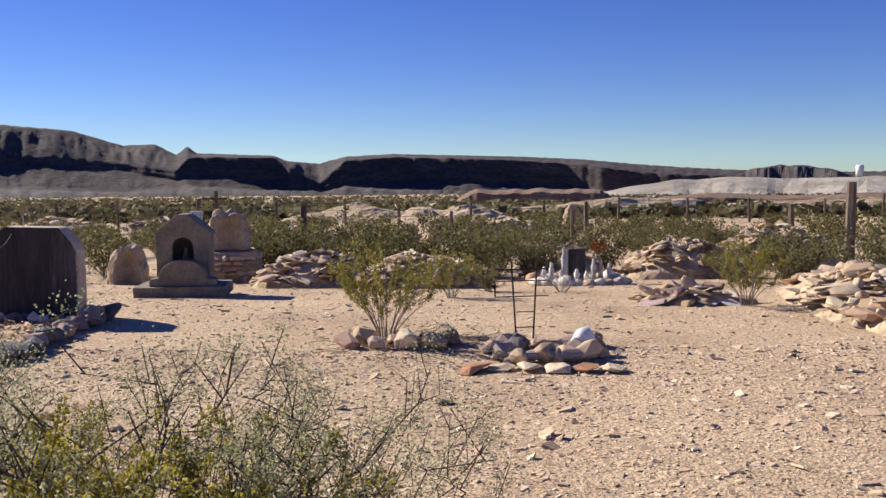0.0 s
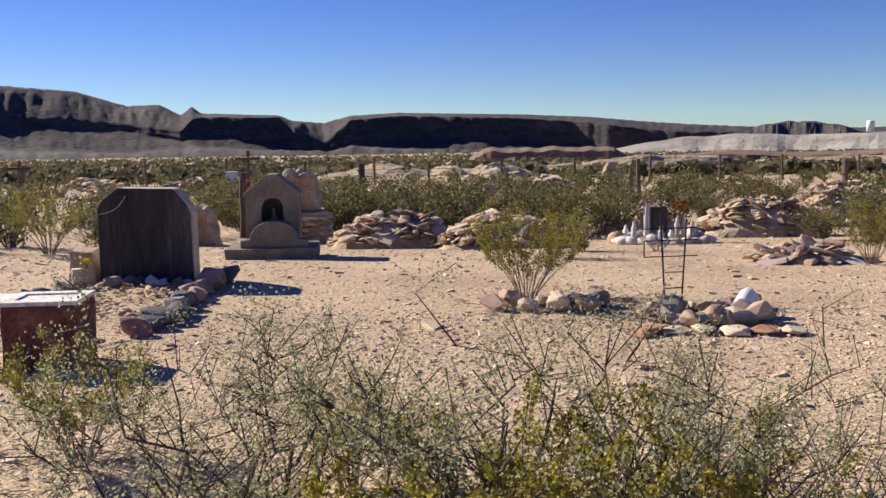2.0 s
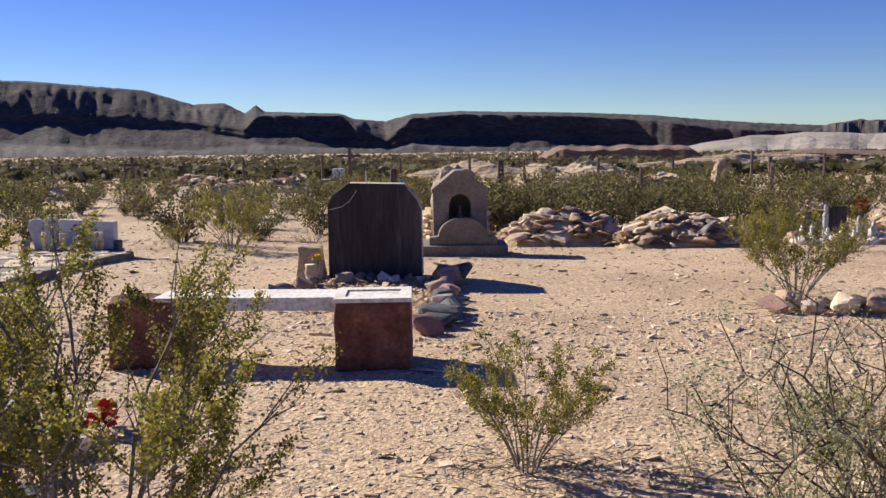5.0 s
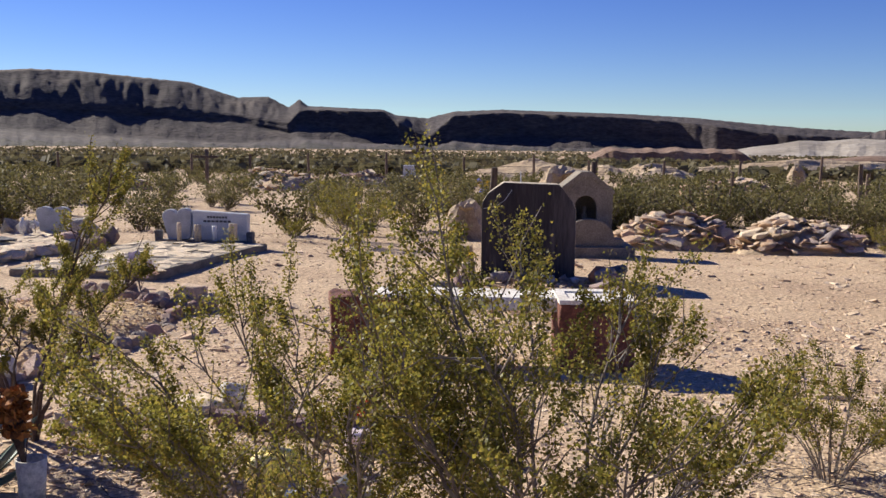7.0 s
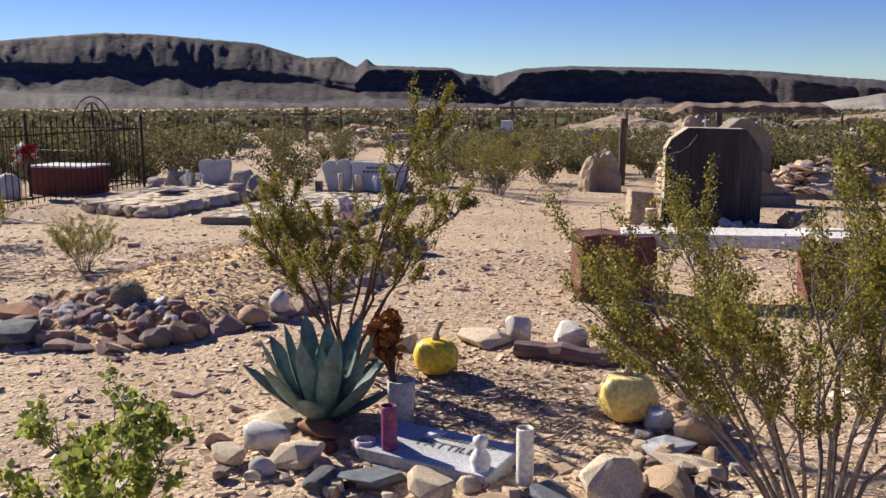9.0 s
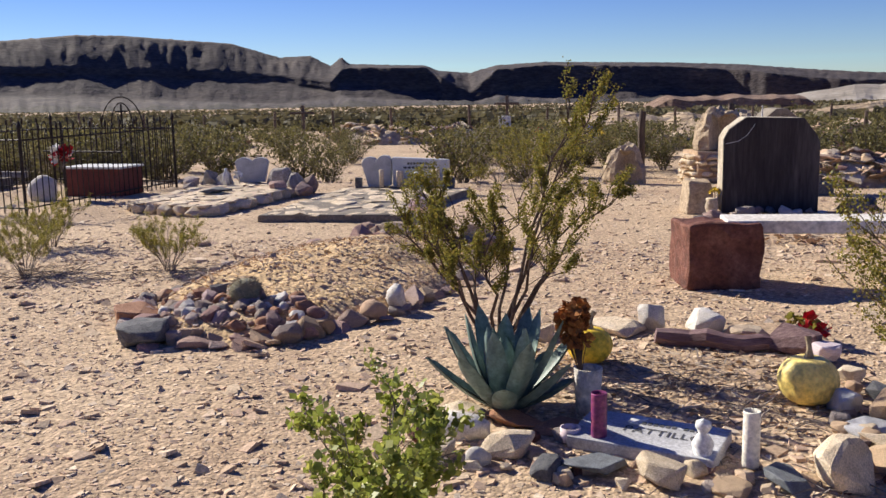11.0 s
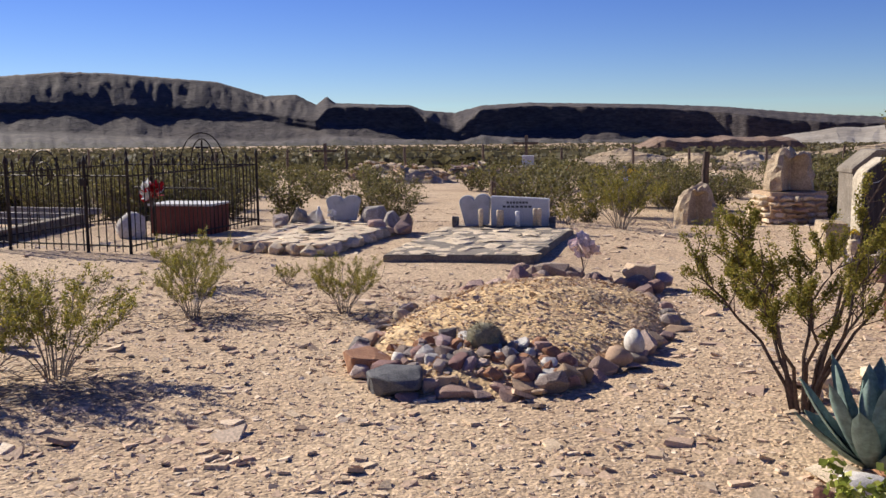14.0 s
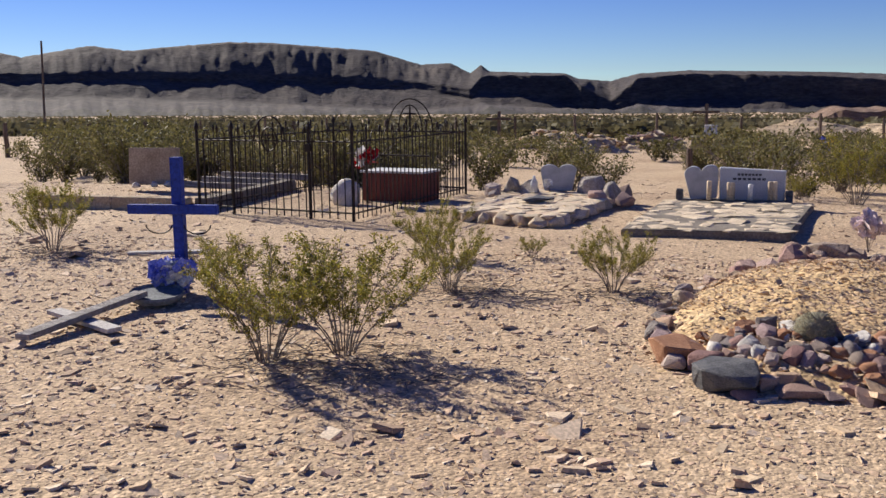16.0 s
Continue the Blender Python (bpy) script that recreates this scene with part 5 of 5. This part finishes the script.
def lettering(text, size, parent, m):
    cu = bpy.data.curves.new("lettering", "FONT")
    cu.body, cu.size, cu.align_x = text, size, "CENTER"
    tmp = bpy.data.objects.new("lettering_source", cu)
    scene.collection.objects.link(tmp)
    bpy.context.view_layer.update()
    me = bpy.data.meshes.new_from_object(tmp.evaluated_get(bpy.context.evaluated_depsgraph_get()))
    bpy.data.objects.remove(tmp)
    me.materials.clear()
    me.materials.append(M_LETTER)
    return part("lettering", me, parent, m, "dark engraved lettering")


lettering("PATTILLO", 0.078, plaque, pose(0.06, -0.02, 0.0625))
s = Soup()
for i in range(12):
    if i != 7:
        s.box((-0.14 + i * 0.026, 0.07, 0.0605), (-0.122 + i * 0.026, 0.095, 0.0625))
part("small_lettering", s.mesh("small_lettering", M_LETTER), plaque, pose(0.06, 0, 0), "worn small lettering")


def agave():
    ob = thing("agave", scaled(on_ground(-6.27, 4.48), 0.86), "blue-green spiky agave plant at a grave", "agave")
    n = 26
    for i in range(n):
        s = Soup()
        q = i / n
        w = i * 2.39996
        ln = 0.40 + 0.2 * math.sin(math.pi * min(1, q * 1.1)) * (1 if i % 3 else 0.8)
        up = radians(12 + 68 * q)
        rows = []
        for k in range(8):
            t = k / 7
            el = up + radians(14) * t
            d = t * ln
            x, z = d * math.cos(el) + 0.03, d * math.sin(el) + 0.01
            wid = 0.074 * (0.55 + 0.9 * t) * (1 - t ** 2.6) ** 0.7 * (1.05 - 0.3 * q) + 0.0005
            cup = 0.35 * wid
            rows.append([Vector((x - cup * math.sin(el), -wid, z + cup * math.cos(el))), Vector((x, -wid * 0.45, z)), Vector((x + 0.004, 0, z - 0.004)), Vector((x, wid * 0.45, z)), Vector((x - cup * math.sin(el), wid, z + cup * math.cos(el)))])
        s.grid(rows)
        s.grid([[p + Vector((0.012 * (1 - r / 7), 0, -0.016 * (1 - r / 7) - 0.001)) for p in row][::-1] for r, row in enumerate(rows)])
        part("leaf", s.mesh("leaf", M_AGAVE, True), ob, pose(0, 0, 0.0, 0, 0, math.degrees(w)))
    return ob


agave()


def pumpkin(x, y, r, h, mat, label, rz):
    ob = thing("pumpkin", on_ground(x, y, rz), label, "pumpkin", "pumpkins on the grave")
    s = Soup()
    prof = [(r * math.sin(math.pi * k / 14) ** 0.75 + 0.0005, h * (0.5 - 0.5 * math.cos(math.pi * k / 14)) - (0.03 * h if k > 12 else 0)) for k in range(15)]
    s.lathe(prof, 60, lambda w, z: 1 + 0.035 * abs(math.sin(w * 5)) - 0.02 + 0.03 * noise.noise((math.cos(w) * 2 + x, math.sin(w) * 2, z * 9)))
    part("body", s.mesh("body", mat, True), ob)
    s = Soup()
    s.tube([(0, 0, h * 0.94), (0.004, 0, h + 0.03), (0.018, 0.005, h + 0.065), (0.03, 0.008, h + 0.085)], (0.026, 0.014, 0.012, 0.018), 7)
    part("stalk", s.mesh("stalk", M_STALK), ob, None, "dry brown stalk")
    return ob


pumpkin(-5.88, 5.3, 0.125, 0.2, M_PUMPKIN, "yellow pumpkin on a gravel grave", 20)
pumpkin(-4.84, 4.74, 0.14, 0.235, M_PUMPKINPALE, "pale yellow pumpkin on a gravel grave", 80)
va = thing("flower_vase", on_ground(-5.88, 4.46), "pale stone vase of dried rust-coloured flowers", "vase")
s = Soup()
s.lathe(((0, 0), (0.055, 0), (0.06, 0.1), (0.068, 0.22), (0.058, 0.22), (0.05, 0.12), (0, 0.1)), 16)
part("vase", s.mesh("vase", M_WHITE, True), va)
ms = flower_bunch("dried", 40, 0.055, 0.36, (M_RUSTFLOWER,), M_STEMBROWN, 4, 0.035)
part("stalk", ms[0], va, pose(-0.03, 0, 0.16, 0, -8, 0))
for me in ms[1:]:
    part("bloom", me, va, pose(-0.03, 0, 0.16, 0, -8, 0))


def candle(x, y, h, r, mat, label, up=0.0):
    ob = thing("candle", on_ground(x, y, 0, up), label, "candle", "candles on the grave")
    s = Soup()
    s.lathe(((0, 0), (r * 0.95, 0), (r, 0.008), (r, h - 0.006), (r * 0.94, h), (r * 0.86, h - 0.02), (0, h - 0.024)), 20)
    part("body", s.mesh("body", mat, True), ob)
    s = Soup()
    s.tube([(0, 0, h - 0.026), (0.002, 0, h - 0.004)], (0.0018, 0.0014), 5)
    part("wick", s.mesh("wick", M_DARK), ob)
    return ob


candle(-5.83, 4.02, 0.235, 0.034, M_PURPLE, "tall purple votive candle on a grave plaque", 0.01)
candle(-5.24, 3.84, 0.23, 0.034, M_WAX, "tall white pillar candle among grave stones", 0.02)
s = Soup()
s.lathe(((0, 0), (0.05, 0), (0.05, 0.02), (0.035, 0.03), (0.045, 0.07), (0.03, 0.1), (0.018, 0.115), (0.032, 0.14), (0.03, 0.16), (0.0, 0.175)), 14)
solo("white_figurine", s.mesh("white_figurine", M_PAINTWHITE, True), on_ground(-5.42, 3.87, 0, 0.03), "small white ceramic figurine on a grave plaque", "figurine")
s = Soup()
s.lathe(((0, 0), (0.045, 0), (0.045, 0.06), (0.04, 0.06), (0.038, 0.02), (0, 0.02)), 14)
solo("glass_votive", s.mesh("glass_votive", M_PALEPINK, True), on_ground(-5.95, 4.07, 0, 0.01), "small clouded votive glass by a plaque", "votive")
solo("boulder", stone_mesh("flag", M_PAINTWHITE), scaled(on_ground(-5.66, 4.17, 30, 0.066), 0.1, 0.06, 0.12), "small white stone lying on a plaque", "stone")
bouquet("rose_sprigs", -4.62, 5.85, 0, 6, 0.14, 0.16, (M_ROSERED, M_LEAF), "dark red silk roses with sprigs", 15, 0.045)

# ---- blue cross and fallen cross ----
bc = thing("blue_cross", on_ground(-12.8, 6.98, 8), "bright blue painted wooden grave cross", "cross")
part("upright", block("upright", (0.085, 0.07, 1.08), M_BLUE, 0.005, 0.001, 0), bc)
part("crossbar", block("crossbar", (0.74, 0.05, 0.075), M_BLUE, 0.005, 0.001, 0), bc, pose(-0.02, -0.062, 0.64))
s = Soup()
for sx in (-1, 1):
    s.tube([(sx * (0.16 - 0.11 * math.cos(w)), -0.03, 0.55 - 0.07 * math.sin(w)) for w in np.linspace(0, math.pi, 9)], [0.006] * 9, 5)
    s.tube([(sx * (0.16 - 0.11 * math.cos(w)), -0.03, 0.67 + 0.05 * math.sin(w)) for w in np.linspace(0, math.pi, 9)], [0.005] * 9, 5)
part("scroll", s.mesh("scroll", M_IRON), bc, None, "thin iron scrollwork")
bouquet("blue_flowers", -12.8, 6.86, 0.0, 22, 0.15, 0.24, (M_BLUEFLOWER, M_BLUEFLOWER, M_PAINTWHITE), "blue and white artificial flowers by a cross", 23, 0.08)
fc = thing("fallen_cross", on_ground(-12.85, 5.75, 0, 0.01), "grey weathered wooden cross fallen on the gravel", "cross")
part("upright", block("upright", (0.11, 1.2, 0.04), M_GRAYWOOD, 0.004, 0.002, 1), fc, pose(0.02, 0.1, 0.05, 2, 0, -2), "split grey plank")
part("crossbar", block("crossbar", (0.82, 0.11, 0.03), M_PALEWOOD, 0.004, 0.002, 1), fc, pose(0.0, 0.08, 0.012, 0, 1, -24))
s = Soup()
s.lathe(((0.0, 0.03), (0.19, 0.03), (0.2, 0.05), (0.205, 0.03), (0.19, 0.0), (0.0, 0.0)), 22)
part("plaque", s.mesh("plaque", M_SLATE), fc, pose(0.1, 0.8, 0.04, 6, 4, 0), "round slatted disc at its head")
solo("loose_board", block("loose_board", (0.72, 0.1, 0.025), M_PALEWOOD, 0.004, 0.002, 1), on_ground(-14.0, 8.55, 22), "pale loose board on gravel", "board")

# ---- plain headstone behind timber edging ----
hp = thing("headstone", on_ground(-18.0, 14.3, 12, 0.1), "plain tan rectangular headstone leaning on stones", "gravestone")
part("tablet", block("tablet", (0.85, 0.14, 0.62), M_SHRINE, 0.02, 0.004, 1), hp, pose(0, 0, 0, -6, 0, 0))
for dx in (-0.25, 0.05, 0.3):
    part("prop_stone", stone_mesh("rock", M_WHITE), hp, scaled(pose(dx, -0.16, -0.02), 0.16))
ed = thing("grave_edging", on_ground(-17.0, 12.4, 0), "low concrete block edging around a gravel plot", "edging")
for i in range(4):
    part("kerb_block", block("kerb_block", (0.58, 0.2, 0.2), M_SHRINE, 0.02, 0.006, 1), ed, pose(-0.9 + i * 0.6, -0.55, -0.02, 0, 0, 3))
for i in range(5):
    part("kerb_block", block("kerb_block", (0.2, 0.58, 0.2), M_CONCRETE, 0.02, 0.006, 1), ed, pose(1.35 - 0.03 * i, -0.2 + i * 0.6, -0.02))
for i in range(3):
    part("timber", block("timber", (1.5, 0.12, 0.1), M_GRAYWOOD, 0.01, 0.004, 1), ed, pose(0.3 + i * 0.2, 2.0 + i * 0.3, 0.05 + i * 0.06, 0, 2, 12))
solo("flat_stone", stone_mesh("flag", M_CREAM), scaled(on_ground(-14.4, 9.7, 10), 0.3), "pale flat stone on gravel", "stone")

# ---- grave with trellis and white cobble ----
g1 = thing("stone_grave", on_ground(2.0, 9.0), "low grave of rough stones with a flagstone front", "grave")
for i in range(6):
    stone(g1, -0.62 + i * 0.24, -0.62 + 0.05 * math.sin(i), 0, random.uniform(0.24, 0.32), "slab", random.choice((M_TAN, M_CREAM, M_BROWNCAP)), 5, "flagstone")
for i in range(34):
    stone(g1, random.uniform(-0.45, 0.65), random.uniform(-0.35, 0.5), 0.02, random.uniform(0.12, 0.28), "rock", random.choice((M_MIX, M_TAN, M_TAN)), 16)
stone(g1, 0.42, 0.1, 0.06, 0.24, "round", M_PAINTWHITE, 3, "white_cobble", 0.3)
s = Soup()
s.tube([(-0.4, -0.3, 0.07), (-0.1, -0.33, 0.075), (0.2, -0.32, 0.08), (0.5, -0.25, 0.06)], (0.03, 0.045, 0.04, 0.03), 8)
part("log", s.mesh("log", M_GRAYWOOD), g1, None, "grey weathered log")
for x, y in ((-0.75, 0.5), (-0.95, 0.6), (-1.15, 0.3), (-1.45, 0.25), (-1.6, 0.5), (-1.75, 0.35), (-1.3, 0.55), (-0.9, 0.2)):
    stone(g1, x - 0.1, y + 0.2, 0, random.uniform(0.15, 0.34), "rock", random.choice((M_MIX, M_TAN, M_CREAM)))
tr = thing("iron_trellis", on_ground(1.95, 9.9, 10), "small rusty iron trellis marker at a grave", "trellis")
for x in (-0.1, 0.08):
    s = Soup()
    s.tube([(x, 0, 0), (x * 1.5, 0, 0.8)], (0.009, 0.009), 6)
    part("upright", s.mesh("upright", M_IRON), tr)
for z in (0.12, 0.28, 0.44, 0.6, 0.72):
    s = Soup()
    s.tube([(-0.1 - 0.22 * (z > 0.4), 0, z), (0.1 + 0.14 * (z > 0.4), 0, z)], (0.006, 0.006), 5)
    part("rung", s.mesh("rung", M_IRON), tr)
s = Soup()
s.tube([(-0.32, 0, 0.44), (-0.32, 0, 0.6)], (0.007, 0.007), 5)
part("side_bar", s.mesh("side_bar", M_IRON), tr)

# ---- grave with white figures ----
g2 = thing("cobble_grave", on_ground(3.6, 18.0), "grave ringed with white and pink cobbles", "grave")
for i in range(26):
    w = 2 * math.pi * i / 26
    stone(g2, math.cos(w) * 0.85, math.sin(w) * 0.6, 0, random.uniform(0.2, 0.34), "round", random.choice((M_WHITE, M_WHITE, M_TAN, M_PALEPINK)), 8, "cobble")
for x, y, h, mt in ((-0.5, 0.1, 0.42, M_WHITE), (-0.25, 0.2, 0.72, M_GRAYSTONE), (0.3, 0.1, 0.5, M_WHITE), (0.45, 0.2, 0.46, M_CREAM), (-0.62, 0.3, 0.34, M_WAX), (0.62, 0.25, 0.4, M_WHITE), (-0.05, -0.1, 0.3, M_PAINTWHITE), (0.12, -0.2, 0.26, M_WAX), (-0.35, -0.25, 0.3, M_WHITE)):
    s = Soup()
    s.lathe(((0, 0), (0.06, 0), (0.045, h * 0.4), (0.055, h * 0.7), (0.025, h * 0.78), (0.035, h * 0.9), (0, h)), 10)
    solo("white_figure", s.mesh("white_figure", mt, True), on_ground(3.6 + x, 18.0 + y), "small white figure or candle on a grave", "figurine", "white grave figures")
solo("dark_stele", block("dark_stele", (0.34, 0.14, 0.66), M_TOMB, 0.02, 0.01, 1), on_ground(3.6, 18.4, 4), "dark stone stele behind white figures", "gravestone")
bouquet("orange_flowers", 4.05, 18.4, 0.4, 9, 0.12, 0.4, (M_RUSTFLOWER, M_RUSTFLOWER), "faded orange flowers on a grave", 44, 0.06)

# ---- wooden posts and crosses ----


def wood_post(x, y, h, r=0.07, label="weathered wooden fence post", group="fence posts", lean=2):
    s = Soup()
    s.tube([(0, 0, -0.1), (0.01, 0, h * 0.35), (-0.01, 0.01, h * 0.7), (0.0, 0, h)], (r, r * 0.95, r * 0.9, r * 0.8), 7)
    return solo("fence_post", s.mesh("fence_post", M_WOOD), pose(x, y, gz(x, y), random.uniform(-lean, lean), random.uniform(-lean, lean), random.uniform(0, 360)), label, "post", group)


wood_post(11.0, 23.5, 2.0, 0.14, "tall thick weathered wooden post", lean=1)
wood_post(12.3, 31, 1.35, 0.1)
wood_post(-2.55, 24.5, 1.55, 0.1, "dark wooden post among scrub")
wood_post(-9.75, 24.5, 0.75, 0.09, "short dark wooden post by a path")
wood_post(1.2, 27, 1.3, 0.06)
wood_post(5.5, 30, 1.5, 0.08)
wood_post(4.6, 26.5, 1.3, 0.07)
wood_post(-4.9, 21.3, 1.45, 0.09, "dark wooden post behind a stone grotto")
for i in range(26):
    wood_post(-48 + i * 3.9 + random.uniform(-0.5, 0.5), 52 + 0.12 * i + random.uniform(-0.3, 0.3), random.uniform(1.25, 1.6), 0.085)
for k in range(3):
    s = Soup()
    zs = 0.5 + 0.38 * k
    s.tube([Vector((-50 + 3.9 * i, 52 + 0.12 * i, gz(-50 + 3.9 * i, 52 + 0.12 * i) + zs)) for i in range(28)], [0.012] * 28, 4)
    solo("fence_wire", s.mesh("fence_wire", M_IRON), pose(0, 0, 0), "thin rusty fence wire strung between posts", "wire", "fence wires")
for x, y in ((-31.7, 34), (-29.7, 27.8), (-36, 31), (-26, 36)):
    wood_post(x, y, 1.35, 0.1)
wood_post(-68.5, 72, 8.2, 0.11, "tall thin utility pole far off", "")


def wood_cross(x, y, h, w, r, label, arm=0.78):
    ob = thing("wooden_cross", on_ground(x, y, random.uniform(-8, 8)), label, "cross", "wooden crosses")
    part("upright", block("upright", (r * 2, r * 2, h), M_WOOD, 0.01, 0.003, 0), ob)
    part("crossbar", block("crossbar", (w, r * 1.6, r * 1.7), M_WOOD, 0.01, 0.003, 0), ob, pose(0, -r * 1.8, h * arm))
    return ob


wood_cross(-10.1, 46, 2.0, 1.2, 0.07, "tall dark wooden cross behind a pale pedestal")
wood_cross(-18.4, 40, 1.7, 1.1, 0.06, "tall dark wooden cross among scrub")
wood_cross(0.9, 21.5, 0.75, 0.7, 0.04, "low dark wooden cross on a stone heap", 0.55)
solo("pedestal", block("pedestal", (1.2, 0.8, 0.65), M_CONCRETE, 0.02, 0.01, 1), on_ground(-9.9, 41), "low pale concrete pedestal among scrub", "pedestal")
solo("white_marker", block("white_marker", (0.5, 0.3, 0.45), M_PALEGRAY, 0.02, 0.005, 1), on_ground(-9.75, 41, 0, 0.65), "pale grey stone marker on a pedestal", "gravestone")
for x, y in ((0.1, 27.5), (0.75, 27.2)):
    solo("stone_pillar", block("stone_pillar", (0.34, 0.3, 0.9), M_TAN, 0.03, 0.02, 2), on_ground(x, y), "short tan stone pillar among scrub", "pillar", "stone pillars")
rock_grotto(6.6, 42, 0, 0.9, 0.0, 1.0, 1.3, "pale stone cairn far off among scrub", "stone grottoes")
tank = Soup()
tank.lathe(((0, 0), (1.9, 0), (1.9, 5.0), (1.5, 5.5), (0, 5.6)), 18)
solo("water_tank", tank.mesh("water_tank", M_PAINTWHITE, True), pose(204, 470, 0.5), "white water tank on a distant hill", "tank")
bouquet("blue_yellow_flowers", -5.9, 33, 0, 8, 0.2, 0.8, (M_BLUEFLOWER, M_YELLOW), "blue and yellow artificial flowers among scrub", 51, 0.1)
bouquet("orange_red_flowers", -8.0, 36, 0, 4, 0.1, 0.7, (M_ROSERED,), "red artificial flowers among scrub", 52, 0.08)

# ---- scattered stone chips and ground litter ----


def chips(count, seed, x0, x1, y0, y1, size, power):
    """Thin broken plates of stone with four uneven corners, lying at slight angles."""
    r = np.random.RandomState(seed)
    y = y0 + (y1 - y0) * r.rand(count) ** power
    x = x0 + (x1 - x0) * r.rand(count)
    keep = (x > -11.5 - 0.75 * y) & (x < 2.0 + 0.55 * y)
    x, y = x[keep], y[keep]
    n = len(x)
    z = np.array([gz(a, b) for a, b in zip(x, y)])
    k = size * np.exp(r.normal(0, 0.62, n))
    ang = r.rand(n, 1) * 6.283 + np.array([0.0, 1.57, 3.14, 4.71]) + r.uniform(-0.6, 0.6, (n, 4))
    rad = k[:, None] * r.uniform(0.5, 1.05, (n, 4))
    px, py = x[:, None] + rad * np.cos(ang), y[:, None] + rad * np.sin(ang)
    tx, ty = r.normal(0, 0.2, (n, 1)), r.normal(0, 0.2, (n, 1))
    tilt = (px - x[:, None]) * tx + (py - y[:, None]) * ty
    h = k[:, None] * r.uniform(0.05, 0.2, (n, 1))
    top = np.stack((px * 0.88 + x[:, None] * 0.12, py * 0.88 + y[:, None] * 0.12, z[:, None] + tilt + h), 2)
    low = np.stack((px, py, z[:, None] + tilt - 0.004), 2)
    verts = np.concatenate((low, top), 1).reshape(-1, 3)
    base = np.arange(n) * 8
    quad = np.array((4, 5, 6, 7, 0, 1, 5, 4, 1, 2, 6, 5, 2, 3, 7, 6, 3, 0, 4, 7))
    faces = (base[:, None] + quad[None]).reshape(-1, 4)
    me = bpy.data.meshes.new("gravel")
    me.vertices.add(len(verts))
    me.vertices.foreach_set("co", verts.ravel())
    me.loops.add(len(faces) * 4)
    me.loops.foreach_set("vertex_index", faces.ravel().astype(np.int32))
    me.polygons.add(len(faces))
    me.polygons.foreach_set("loop_start", (np.arange(len(faces)) * 4).astype(np.int32))
    me.update(calc_edges=True)
    me.materials.append(M_CHIP)
    me.shade_flat()
    return me


solo("gravel", chips(118000, 5, -17, 6, 2.3, 9.5, 0.0135, 1.4), pose(0, 0, 0), "scattered flat tan stone chips on desert soil", "gravel", kind="stuff")
solo("gravel", chips(40000, 6, -22, 11, 8.0, 24, 0.017, 1.2), pose(0, 0, 0), "scattered flat tan stone chips on desert soil", "gravel", kind="stuff")
solo("gravel", chips(1300, 7, -18, 7, 2.3, 14, 0.018, 1.0), pose(0, 0, 0), "larger scattered flat stones on desert soil", "gravel", kind="stuff")


def litter(x, y, rx, ry, n, seed):
    """Short dry twigs lying about under a bush."""
    r = random.Random(seed)
    s = Soup()
    for _ in range(n):
        a = Vector((r.gauss(0, rx * 0.5), r.gauss(0, ry * 0.5), 0))
        a.z = gz(x + a.x, y + a.y) + r.uniform(0.004, 0.02)
        w, ln = r.uniform(0, 6.3), r.uniform(0.05, 0.22)
        d = Vector((math.cos(w), math.sin(w), r.uniform(-0.05, 0.12))) * ln
        k = r.uniform(0.0015, 0.004)
        m = a + d * 0.5 + Vector((r.uniform(-0.02, 0.02), r.uniform(-0.02, 0.02), 0.01))
        s.tube([a, m, a + d], (k, k, k * 0.6), 3, False)
    return solo("dry_litter", s.mesh("dry_litter", M_STEM), pose(x, y, 0), "grey dry twigs littering the ground under bushes", "twigs", kind="stuff")


for k, (x, y, rx, ry, n) in enumerate(((-4.1, 3.6, 1.2, 0.7, 500), (0.9, 9.7, 1.1, 0.8, 420), (-0.2, 4.2, 1.6, 0.9, 420), (-10.8, 5.3, 0.9, 0.6, 300), (-10.6, 7.5, 0.7, 0.5, 200), (-2.1, 5.2, 0.6, 0.5, 160), (-5.3, 4.9, 0.8, 0.6, 260), (-9.4, 7.6, 0.5, 0.4, 120), (-15.1, 8.3, 0.6, 0.5, 120))):
    litter(x, y, rx, ry, n, 900 + k)
solo("rubble_patch", rubble(900, lambda i: (lambda x, y: (x, y, gz(x, y) + 0.004))(rng.uniform(-6.3, -4.5), rng.uniform(4.2, 5.9)), 0.03, M_TANSTUFF), pose(0, 0, 0), "loose tan rubble covering a grave plot", "rubble", kind="stuff")
